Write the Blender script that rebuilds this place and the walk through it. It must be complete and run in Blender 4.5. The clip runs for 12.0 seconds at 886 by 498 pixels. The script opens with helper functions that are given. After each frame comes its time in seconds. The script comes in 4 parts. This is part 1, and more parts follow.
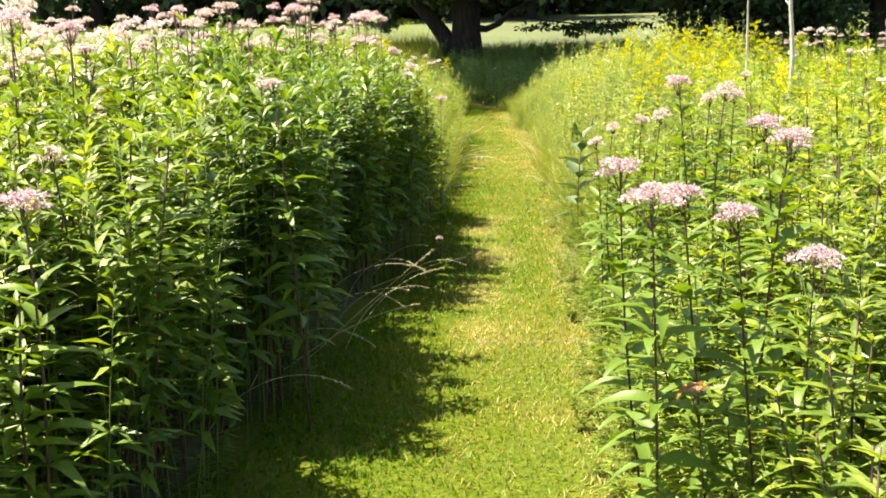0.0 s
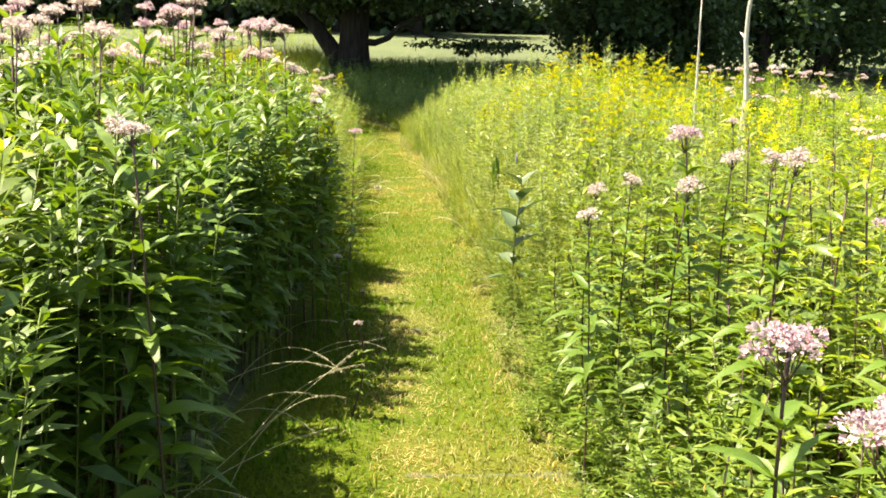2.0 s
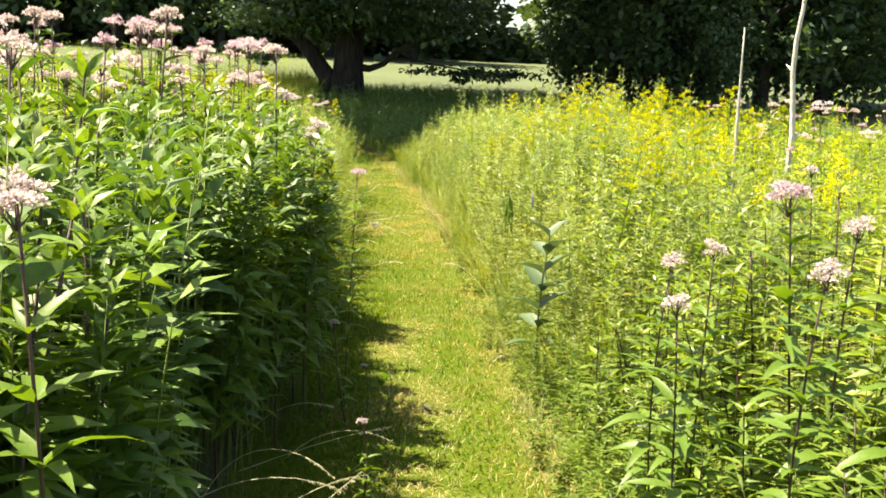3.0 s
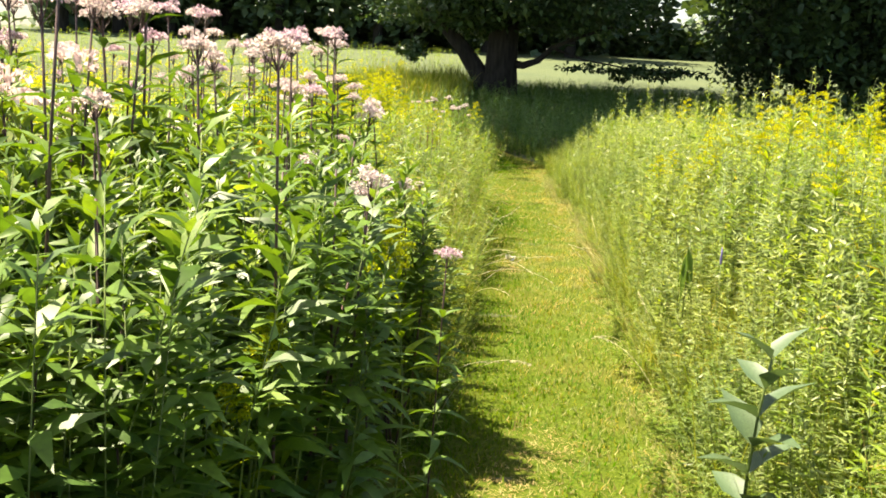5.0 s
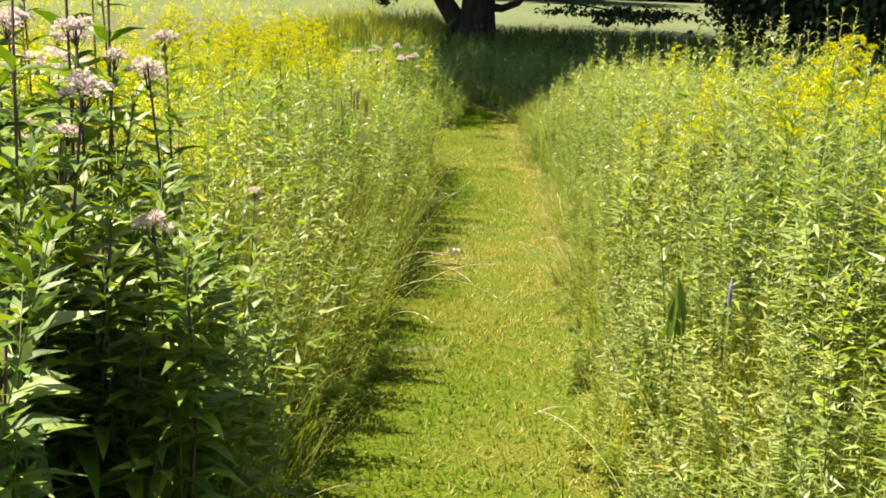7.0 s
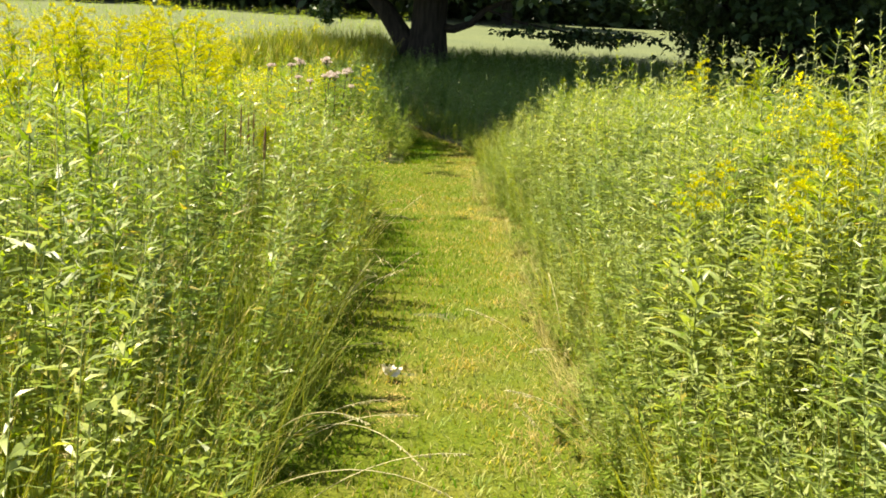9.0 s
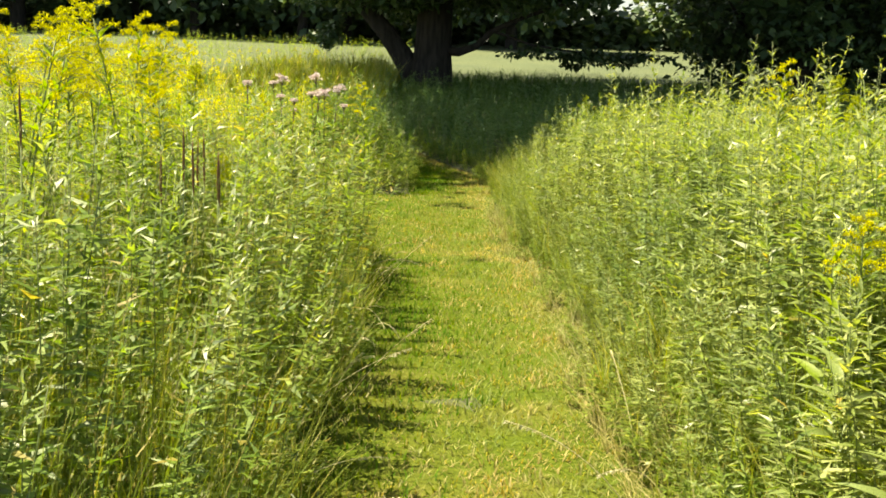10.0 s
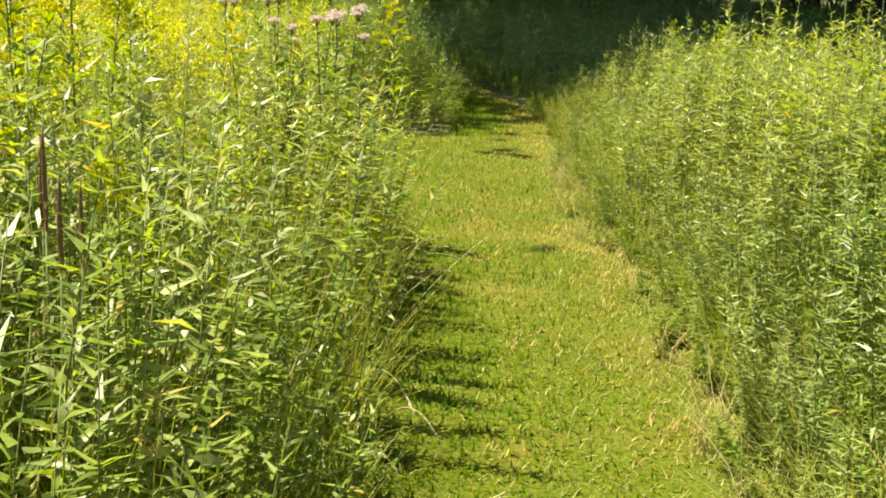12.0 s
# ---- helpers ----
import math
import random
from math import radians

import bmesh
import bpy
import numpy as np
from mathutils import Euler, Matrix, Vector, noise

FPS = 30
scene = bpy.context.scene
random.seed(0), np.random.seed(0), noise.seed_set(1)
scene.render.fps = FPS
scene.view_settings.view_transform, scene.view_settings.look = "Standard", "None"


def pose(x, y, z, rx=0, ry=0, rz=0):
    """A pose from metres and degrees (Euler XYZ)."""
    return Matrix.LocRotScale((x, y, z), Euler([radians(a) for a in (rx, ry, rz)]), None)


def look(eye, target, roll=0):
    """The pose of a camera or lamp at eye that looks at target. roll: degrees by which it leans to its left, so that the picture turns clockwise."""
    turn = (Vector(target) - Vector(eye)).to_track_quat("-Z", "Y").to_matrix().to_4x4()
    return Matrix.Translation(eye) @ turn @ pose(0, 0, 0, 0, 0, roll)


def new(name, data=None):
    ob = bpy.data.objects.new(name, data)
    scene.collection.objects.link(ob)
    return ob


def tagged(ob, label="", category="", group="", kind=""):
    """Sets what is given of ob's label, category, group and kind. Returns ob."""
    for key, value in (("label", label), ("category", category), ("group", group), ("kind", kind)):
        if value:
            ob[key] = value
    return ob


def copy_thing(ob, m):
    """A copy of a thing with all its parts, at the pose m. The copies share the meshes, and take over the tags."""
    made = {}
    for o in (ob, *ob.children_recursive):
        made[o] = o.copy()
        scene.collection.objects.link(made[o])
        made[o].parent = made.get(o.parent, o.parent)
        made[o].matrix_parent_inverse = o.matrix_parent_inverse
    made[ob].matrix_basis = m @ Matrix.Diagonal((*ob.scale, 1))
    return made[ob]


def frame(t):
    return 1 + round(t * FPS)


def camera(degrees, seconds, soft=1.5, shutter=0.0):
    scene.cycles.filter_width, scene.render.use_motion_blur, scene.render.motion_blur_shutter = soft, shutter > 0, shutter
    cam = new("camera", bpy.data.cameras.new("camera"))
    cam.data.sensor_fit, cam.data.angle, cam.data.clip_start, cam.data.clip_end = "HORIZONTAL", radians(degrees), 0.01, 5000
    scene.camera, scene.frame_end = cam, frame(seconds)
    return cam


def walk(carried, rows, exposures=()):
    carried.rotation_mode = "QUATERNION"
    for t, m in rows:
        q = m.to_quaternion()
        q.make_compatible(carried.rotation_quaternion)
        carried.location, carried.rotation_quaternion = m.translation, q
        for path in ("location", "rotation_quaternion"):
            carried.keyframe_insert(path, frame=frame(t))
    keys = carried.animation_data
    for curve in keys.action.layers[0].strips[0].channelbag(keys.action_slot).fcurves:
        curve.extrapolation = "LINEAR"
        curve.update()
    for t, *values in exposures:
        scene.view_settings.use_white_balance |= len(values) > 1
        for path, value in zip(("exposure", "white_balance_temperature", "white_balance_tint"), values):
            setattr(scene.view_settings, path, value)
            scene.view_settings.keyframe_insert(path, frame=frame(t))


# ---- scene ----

# ---- camera and walk ----
cam = camera(45.0, 12.0, soft=1.75)
PATH = [
    (0, (0.603, -0.307, 1.463), (0.517, 1.422, 1.145), -1.6),
    (0.5, (0.537, 0.051, 1.473), (0.508, 1.772, 1.110), -0.8),
    (1, (0.473, 0.389, 1.483), (0.499, 2.109, 1.113), -0.0),
    (1.5, (0.414, 0.748, 1.510), (0.491, 2.473, 1.169), 0.5),
    (2, (0.340, 1.170, 1.525), (0.458, 2.900, 1.228), 1.3),
    (2.5, (0.287, 1.601, 1.538), (0.425, 3.336, 1.279), 2.0),
    (2.7, (0.268, 1.816, 1.532), (0.409, 3.553, 1.281), 2.3),
    (4.3, (0.320, 3.536, 1.614), (0.322, 5.273, 1.330), 2.0),
    (4.5, (0.356, 3.777, 1.615), (0.312, 5.513, 1.334), 2.2),
    (5, (0.422, 4.322, 1.625), (0.308, 6.057, 1.353), 3.0),
    (5.5, (0.539, 4.850, 1.626), (0.394, 6.587, 1.383), 3.6),
    (6, (0.608, 5.375, 1.635), (0.478, 7.108, 1.357), 3.3),
    (6.5, (0.691, 5.929, 1.650), (0.576, 7.650, 1.305), 2.6),
    (7, (0.735, 6.460, 1.644), (0.644, 8.181, 1.287), 2.4),
    (7.5, (0.665, 7.073, 1.653), (0.635, 8.798, 1.307), 4.0),
    (9.3, (0.624, 9.765, 1.436), (0.620, 11.500, 1.139), 2.9),
    (9.5, (0.575, 10.086, 1.399), (0.572, 11.822, 1.115), 2.7),
    (10, (0.570, 10.832, 1.392), (0.547, 12.571, 1.122), 2.0),
    (10.5, (0.518, 11.384, 1.427), (0.485, 13.123, 1.163), 2.1),
    (11, (0.458, 11.815, 1.455), (0.423, 13.554, 1.184), 2.4),
    (11.5, (0.434, 12.468, 1.435), (0.378, 14.194, 1.093), 2.7),
    (12, (0.402, 13.116, 1.449), (0.329, 14.825, 1.035), 3.2),
]
walk(cam, [(t, look(e, g, r)) for t, e, g, r in PATH], exposures=[(0.0, 2.14, 7850, 10), (3.0, 2.10, 7800, 10), (5.2, 2.02, 7650, 10), (7.0, 1.80, 7900, 9), (10.0, 1.78, 8100, 8), (12.0, 1.70, 8300, 9)])

# ---- sky and sun ----
SUN_AZ, SUN_EL = radians(-74), radians(66)   # clockwise from +y; height
world = bpy.data.worlds.new("world")
scene.world = world
world.use_nodes = True
wn = world.node_tree.nodes
sky = wn.new("ShaderNodeTexSky")
sky.sky_type, sky.sun_disc = "NISHITA", False
sky.sun_elevation, sky.sun_rotation = SUN_EL, SUN_AZ
sky.air_density, sky.dust_density = 1.0, 2.0
world.node_tree.links.new(sky.outputs[0], wn["Background"].inputs[0])
wn["Background"].inputs[1].default_value = 0.075
sun_data = bpy.data.lights.new("sun", "SUN")
sun_data.energy, sun_data.angle, sun_data.color = 5.0, radians(0.5), (1.0, 0.94, 0.82)
sun = new("sun", sun_data)
SUN_DIR = Vector((math.sin(SUN_AZ) * math.cos(SUN_EL), math.cos(SUN_AZ) * math.cos(SUN_EL), math.sin(SUN_EL)))
sun.matrix_world = look(SUN_DIR * 60, (0, 0, 0))


# ---- materials ----
def rgba(c):
    return (c[0], c[1], c[2], 1.0)


def mat_new(name):
    m = bpy.data.materials.new(name)
    m.use_nodes = True
    return m, m.node_tree.nodes, m.node_tree.links, m.node_tree.nodes["Principled BSDF"]


def ramp(n, stops):
    r = n.new("ShaderNodeValToRGB")
    els = r.color_ramp.elements
    while len(els) < len(stops):
        els.new(0.5)
    for e, (p, c) in zip(els, stops):
        e.position, e.color = p, rgba(c)
    return r


def noise_tex(n, l, scale, detail=4.0, coords="Object"):
    tc, nt = n.new("ShaderNodeTexCoord"), n.new("ShaderNodeTexNoise")
    l.new(tc.outputs[coords], nt.inputs["Vector"])
    nt.inputs["Scale"].default_value, nt.inputs["Detail"].default_value = scale, detail
    return nt


def mix_rgb(n, l, kind, fac, a, b):
    m = n.new("ShaderNodeMix")
    m.data_type, m.blend_type = "RGBA", kind
    for sock, v in ((m.inputs[0], fac), (m.inputs[6], a), (m.inputs[7], b)):
        if isinstance(v, (int, float)):
            sock.default_value = v
        elif isinstance(v, tuple):
            sock.default_value = rgba(v)
        else:
            l.new(v, sock)
    return m.outputs[2]


def leaf_mat(name, dark, mid, light, through_light=0.4, rough=0.42, patch=0.0, dry=None, spec=0.3, glow=(1.36, 1.31, 0.43)):
    """Leaf: each leaf its own shade, fine veins of noise, light that shines through."""
    m, n, l, b = mat_new(name)
    geo = n.new("ShaderNodeNewGeometry")
    stops = [(0.0, dark), (0.5, mid), (0.95, light)]
    if dry:
        stops += [(0.985, dry)]
    r = ramp(n, stops)
    l.new(geo.outputs["Random Per Island"], r.inputs[0])
    nt = noise_tex(n, l, 55.0)
    fine = ramp(n, [(0.3, (0.72, 0.72, 0.72)), (0.7, (1.2, 1.2, 1.15))])
    l.new(nt.outputs["Fac"], fine.inputs[0])
    col = mix_rgb(n, l, "MULTIPLY", 1.0, r.outputs[0], fine.outputs[0])
    broad = noise_tex(n, l, patch or 0.55, 2.0)
    br = ramp(n, [(0.36, (0.6, 0.88, 0.6)), (0.64, (1.25, 1.08, 1.1))] if patch else [(0.35, (0.78, 0.86, 0.85)), (0.65, (1.15, 1.08, 0.95))])
    l.new(broad.outputs["Fac"], br.inputs[0])
    col = mix_rgb(n, l, "MULTIPLY", 1.0, col, br.outputs[0])
    l.new(col, b.inputs["Base Color"])
    b.inputs["Roughness"].default_value = rough
    b.inputs["Specular IOR Level"].default_value = spec
    tr = n.new("ShaderNodeBsdfTranslucent")
    warm = mix_rgb(n, l, "MULTIPLY", 1.0, col, glow)
    l.new(warm, tr.inputs["Color"])
    mx = n.new("ShaderNodeMixShader")
    mx.inputs[0].default_value = through_light
    out = n["Material Output"]
    l.new(b.outputs[0], mx.inputs[1])
    l.new(tr.outputs[0], mx.inputs[2])
    l.new(mx.outputs[0], out.inputs["Surface"])
    return m


def plain_mat(name, a, b_col, scale=30.0, rough=0.7, bump=0.0, bump_scale=None, stretch=None):
    m, n, l, b = mat_new(name)
    nt = noise_tex(n, l, scale, 6.0)
    if stretch:
        mp = n.new("ShaderNodeMapping")
        mp.inputs["Scale"].default_value = stretch
        tc = n.new("ShaderNodeTexCoord")
        l.new(tc.outputs["Object"], mp.inputs["Vector"])
        l.new(mp.outputs[0], nt.inputs["Vector"])
    r = ramp(n, [(0.3, a), (0.7, b_col)])
    l.new(nt.outputs["Fac"], r.inputs[0])
    l.new(r.outputs[0], b.inputs["Base Color"])
    b.inputs["Roughness"].default_value = rough
    b.inputs["Specular IOR Level"].default_value = 0.3
    if bump:
        bp = n.new("ShaderNodeBump")
        bp.inputs["Strength"].default_value = bump
        bp.inputs["Distance"].default_value = 0.05
        l.new(nt.outputs["Fac"], bp.inputs["Height"])
        l.new(bp.outputs[0], b.inputs["Normal"])
    return m


PETAL = (1.05, 1.0, 1.0)
M_PINK_LEAF = leaf_mat("broad_leaf", (0.045, 0.095, 0.014), (0.095, 0.17, 0.024), (0.16, 0.245, 0.036), 0.36, 0.46, spec=0.36)
# Herb leaf darkened to put the shade left of the path into its colour.
M_SHADED_HERB_LEAF = leaf_mat("aster_leaf", (0.048, 0.102, 0.018), (0.098, 0.178, 0.03), (0.165, 0.25, 0.045), 0.34, 0.46, spec=0.36)
# Lit copy of the broad leaf: sunlight on the right bank painted in.
M_SUNLIT_BROAD_LEAF = leaf_mat("fresh_broad_leaf", (0.07, 0.13, 0.018), (0.135, 0.21, 0.032), (0.215, 0.295, 0.055), 0.42, 0.42, spec=0.45)
M_HERB_LEAF = leaf_mat("herb_leaf", (0.078, 0.14, 0.02), (0.158, 0.24, 0.036), (0.255, 0.335, 0.068), 0.5, 0.42, dry=(0.34, 0.28, 0.07), spec=0.46)
M_GREY_LEAF = leaf_mat("grey_green_leaf", (0.12, 0.178, 0.052), (0.21, 0.277, 0.09), (0.33, 0.385, 0.16), 0.46, 0.4, spec=0.5)
M_MILKWEED = leaf_mat("milkweed_leaf", (0.05, 0.09, 0.045), (0.075, 0.12, 0.06), (0.10, 0.15, 0.078), 0.2, 0.5, spec=0.4, glow=(1.2, 1.2, 0.6))
M_YOUNG_LEAF = leaf_mat("young_leaf", (0.11, 0.19, 0.014), (0.195, 0.285, 0.021), (0.285, 0.358, 0.035), 0.5, 0.5)
M_BLADE = leaf_mat("grass_blade", (0.11, 0.17, 0.02), (0.20, 0.26, 0.035), (0.33, 0.33, 0.08), 0.42, 0.5, dry=(0.45, 0.36, 0.14))
M_STRAW = leaf_mat("dry_grass", (0.22, 0.21, 0.085), (0.31, 0.295, 0.13), (0.43, 0.405, 0.22), 0.3, 0.7, spec=0.1, glow=(1.1, 1.05, 0.8))
M_WORN = leaf_mat("trodden_thatch", (0.22, 0.15, 0.06), (0.32, 0.235, 0.11), (0.45, 0.36, 0.19), 0.2, 0.8, spec=0.1, glow=(1.1, 1.0, 0.8))
M_LAWN = leaf_mat("mown_blade", (0.066, 0.092, 0.010), (0.118, 0.142, 0.017), (0.178, 0.185, 0.03), 0.45, 0.7, patch=1.6, dry=(0.24, 0.20, 0.05), spec=0.1)
M_LUSH = leaf_mat("lush_mown_blade", (0.044, 0.104, 0.004), (0.078, 0.15, 0.007), (0.122, 0.19, 0.014), 0.45, 0.7, patch=1.6, spec=0.1)
M_TANNED = leaf_mat("tanned_mown_blade", (0.165, 0.162, 0.05), (0.235, 0.225, 0.085), (0.36, 0.335, 0.16), 0.4, 0.75, patch=2.3, spec=0.1)
# Herb and grass copies, darker and bluer: the tree's shade is in their colour.
M_SHADE_HERB = leaf_mat("shade_leaf", (0.06, 0.135, 0.05), (0.105, 0.2, 0.075), (0.16, 0.265, 0.105), 0.34, 0.4)
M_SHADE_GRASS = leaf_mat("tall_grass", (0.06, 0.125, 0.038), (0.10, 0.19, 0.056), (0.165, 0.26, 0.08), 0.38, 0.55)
M_FIELD_GRASS = leaf_mat("hay_grass", (0.05, 0.075, 0.025), (0.075, 0.10, 0.036), (0.105, 0.125, 0.05), 0.25, 0.8)
M_PINK = leaf_mat("pink_floret", (0.48, 0.28, 0.40), (0.68, 0.51, 0.63), (0.87, 0.78, 0.86), 0.4, 0.8, spec=0.1, glow=PETAL)
M_PALE_PINK = leaf_mat("faded_floret", (0.56, 0.42, 0.47), (0.71, 0.59, 0.63), (0.86, 0.79, 0.80), 0.4, 0.8, spec=0.1, glow=PETAL)
M_YELLOW = leaf_mat("yellow_floret", (0.46, 0.46, 0.012), (0.64, 0.62, 0.016), (0.78, 0.74, 0.03), 0.35, 0.8, spec=0.1, glow=PETAL)
M_YOUNG_YELLOW = leaf_mat("young_yellow_floret", (0.24, 0.31, 0.014), (0.38, 0.44, 0.018), (0.52, 0.55, 0.03), 0.35, 0.8, spec=0.1, glow=PETAL)
M_PURPLE_STEM = plain_mat("purple_stem", (0.045, 0.03, 0.025), (0.10, 0.055, 0.05), 40, 0.5)
M_GREEN_STEM = plain_mat("green_stem", (0.07, 0.11, 0.03), (0.14, 0.18, 0.05), 40, 0.5)
M_BROWN = plain_mat("brown_seed", (0.10, 0.05, 0.025), (0.2, 0.11, 0.05), 90, 0.9)
M_VIOLET = plain_mat("violet_floret", (0.10, 0.09, 0.25), (0.22, 0.18, 0.42), 90, 0.8)
M_BARK = plain_mat("bark", (0.012, 0.011, 0.010), (0.04, 0.036, 0.032), 3.0, 0.95, 0.9, stretch=(3, 3, 0.5))
M_DEADWOOD = plain_mat("dead_wood", (0.40, 0.38, 0.33), (0.66, 0.63, 0.56), 30.0, 0.9, 0.4, stretch=(4, 4, 0.5))
M_OAK_LEAF = leaf_mat("oak_leaf", (0.035, 0.07, 0.04), (0.052, 0.1, 0.05), (0.08, 0.135, 0.062), 0.22, 0.42)
M_FAR_LEAF = leaf_mat("far_leaf", (0.045, 0.08, 0.05), (0.065, 0.115, 0.064), (0.10, 0.155, 0.075), 0.25, 0.5)
M_LIGHT_LEAF = leaf_mat("light_leaf", (0.05, 0.12, 0.025), (0.10, 0.2, 0.04), (0.16, 0.27, 0.06), 0.35, 0.5)
M_WHITE = plain_mat("white_petal", (0.7, 0.66, 0.6), (0.85, 0.82, 0.76), 60, 0.7)


def ground_mat():
    m, n, l, b = mat_new("meadow_soil")
    fine, broad = noise_tex(n, l, 14.0, 8.0), noise_tex(n, l, 0.35, 3.0)
    a = ramp(n, [(0.3, (0.036, 0.046, 0.015)), (0.55, (0.07, 0.082, 0.027)), (0.8, (0.125, 0.128, 0.05))])
    f = ramp(n, [(0.3, (0.045, 0.066, 0.024)), (0.55, (0.066, 0.09, 0.034)), (0.8, (0.088, 0.11, 0.046))])
    l.new(fine.outputs["Fac"], a.inputs[0])
    l.new(fine.outputs["Fac"], f.inputs[0])
    # hay field beyond the meadow
    tc, sep, mr = n.new("ShaderNodeTexCoord"), n.new("ShaderNodeSeparateXYZ"), n.new("ShaderNodeMapRange")
    l.new(tc.outputs["Object"], sep.inputs[0])
    l.new(sep.outputs["Y"], mr.inputs[0])
    mr.inputs[1].default_value, mr.inputs[2].default_value = 50.0, 58.0
    c = mix_rgb(n, l, "MIX", mr.outputs[0], a.outputs[0], f.outputs[0])
    br = ramp(n, [(0.3, (0.8, 0.85, 0.8)), (0.7, (1.15, 1.1, 1.0))])
    l.new(broad.outputs["Fac"], br.inputs[0])
    l.new(mix_rgb(n, l, "MULTIPLY", 1.0, c, br.outputs[0]), b.inputs["Base Color"])
    b.inputs["Roughness"].default_value = 0.95
    bp = n.new("ShaderNodeBump")
    bp.inputs["Distance"].default_value = 0.03
    l.new(fine.outputs["Fac"], bp.inputs["Height"])
    l.new(bp.outputs[0], b.inputs["Normal"])
    return m


def path_mat():
    m, n, l, b = mat_new("path_turf")
    fine, mid, broad = noise_tex(n, l, 60.0, 6.0), noise_tex(n, l, 5.0, 4.0), noise_tex(n, l, 1.1, 3.0)
    g = ramp(n, [(0.3, (0.038, 0.062, 0.004)), (0.55, (0.068, 0.098, 0.008)), (0.8, (0.11, 0.135, 0.02))])
    s = ramp(n, [(0.3, (0.10, 0.088, 0.02)), (0.7, (0.18, 0.155, 0.04))])
    l.new(fine.outputs["Fac"], g.inputs[0])
    l.new(mid.outputs["Fac"], s.inputs[0])
    k = ramp(n, [(0.5, (0, 0, 0)), (0.75, (0.6, 0.6, 0.6))])
    l.new(broad.outputs["Fac"], k.inputs[0])
    l.new(mix_rgb(n, l, "MIX", k.outputs[0], g.outputs[0], s.outputs[0]), b.inputs["Base Color"])
    b.inputs["Specular IOR Level"].default_value = 0.1
    b.inputs["Roughness"].default_value = 0.95
    bp = n.new("ShaderNodeBump")
    bp.inputs["Distance"].default_value = 0.02
    l.new(fine.outputs["Fac"], bp.inputs["Height"])
    l.new(bp.outputs[0], b.inputs["Normal"])
    return m


M_GROUND, M_PATH = ground_mat(), path_mat()

# ---- mesh tools ----
rng = np.random.default_rng(7)


class Build:
    """Gathers triangles with a material each, and makes one mesh of them."""

    def __init__(self):
        self.v, self.f, self.m, self.n = [], [], [], 0

    def add(self, v, f, mat=0):
        v, f = np.asarray(v, np.float32), np.asarray(f, np.int32)
        self.v.append(v)
        self.f.append(f + self.n)
        self.m.append(np.full(len(f), mat, np.int32))
        self.n += len(v)
        return self

    def arrays(self):
        return np.concatenate(self.v), np.concatenate(self.f), np.concatenate(self.m)

    def mesh(self, name, mats, smooth=True):
        v, f, m = self.arrays()
        me = bpy.data.meshes.new(name)
        me.vertices.add(len(v))
        me.vertices.foreach_set("co", v.ravel())
        me.loops.add(len(f) * 3)
        me.loops.foreach_set("vertex_index", f.ravel())
        me.polygons.add(len(f))
        me.polygons.foreach_set("loop_start", np.arange(len(f), dtype=np.int32) * 3)
        me.polygons.foreach_set("material_index", m)
        me.polygons.foreach_set("use_smooth", np.full(len(f), smooth))
        for mt in mats:
            me.materials.append(mt)
        me.update(calc_edges=True)
        return me


def turns(yaw, elev, roll):
    """Rotation matrices: local x points along yaw and rises by elev; rolled about itself."""
    yaw, elev, roll = np.broadcast_arrays(np.asarray(yaw, float), elev, roll)
    cy, sy, ce, se, cr, sr = np.cos(yaw), np.sin(yaw), np.cos(elev), np.sin(elev), np.cos(roll), np.sin(roll)
    x = np.stack([cy * ce, sy * ce, se], -1)
    y0 = np.stack([-sy, cy, np.zeros_like(cy)], -1)
    z0 = np.cross(x, y0)
    y = y0 * cr[..., None] + z0 * sr[..., None]
    z = np.cross(x, y)
    return np.stack([x, y, z], -1)


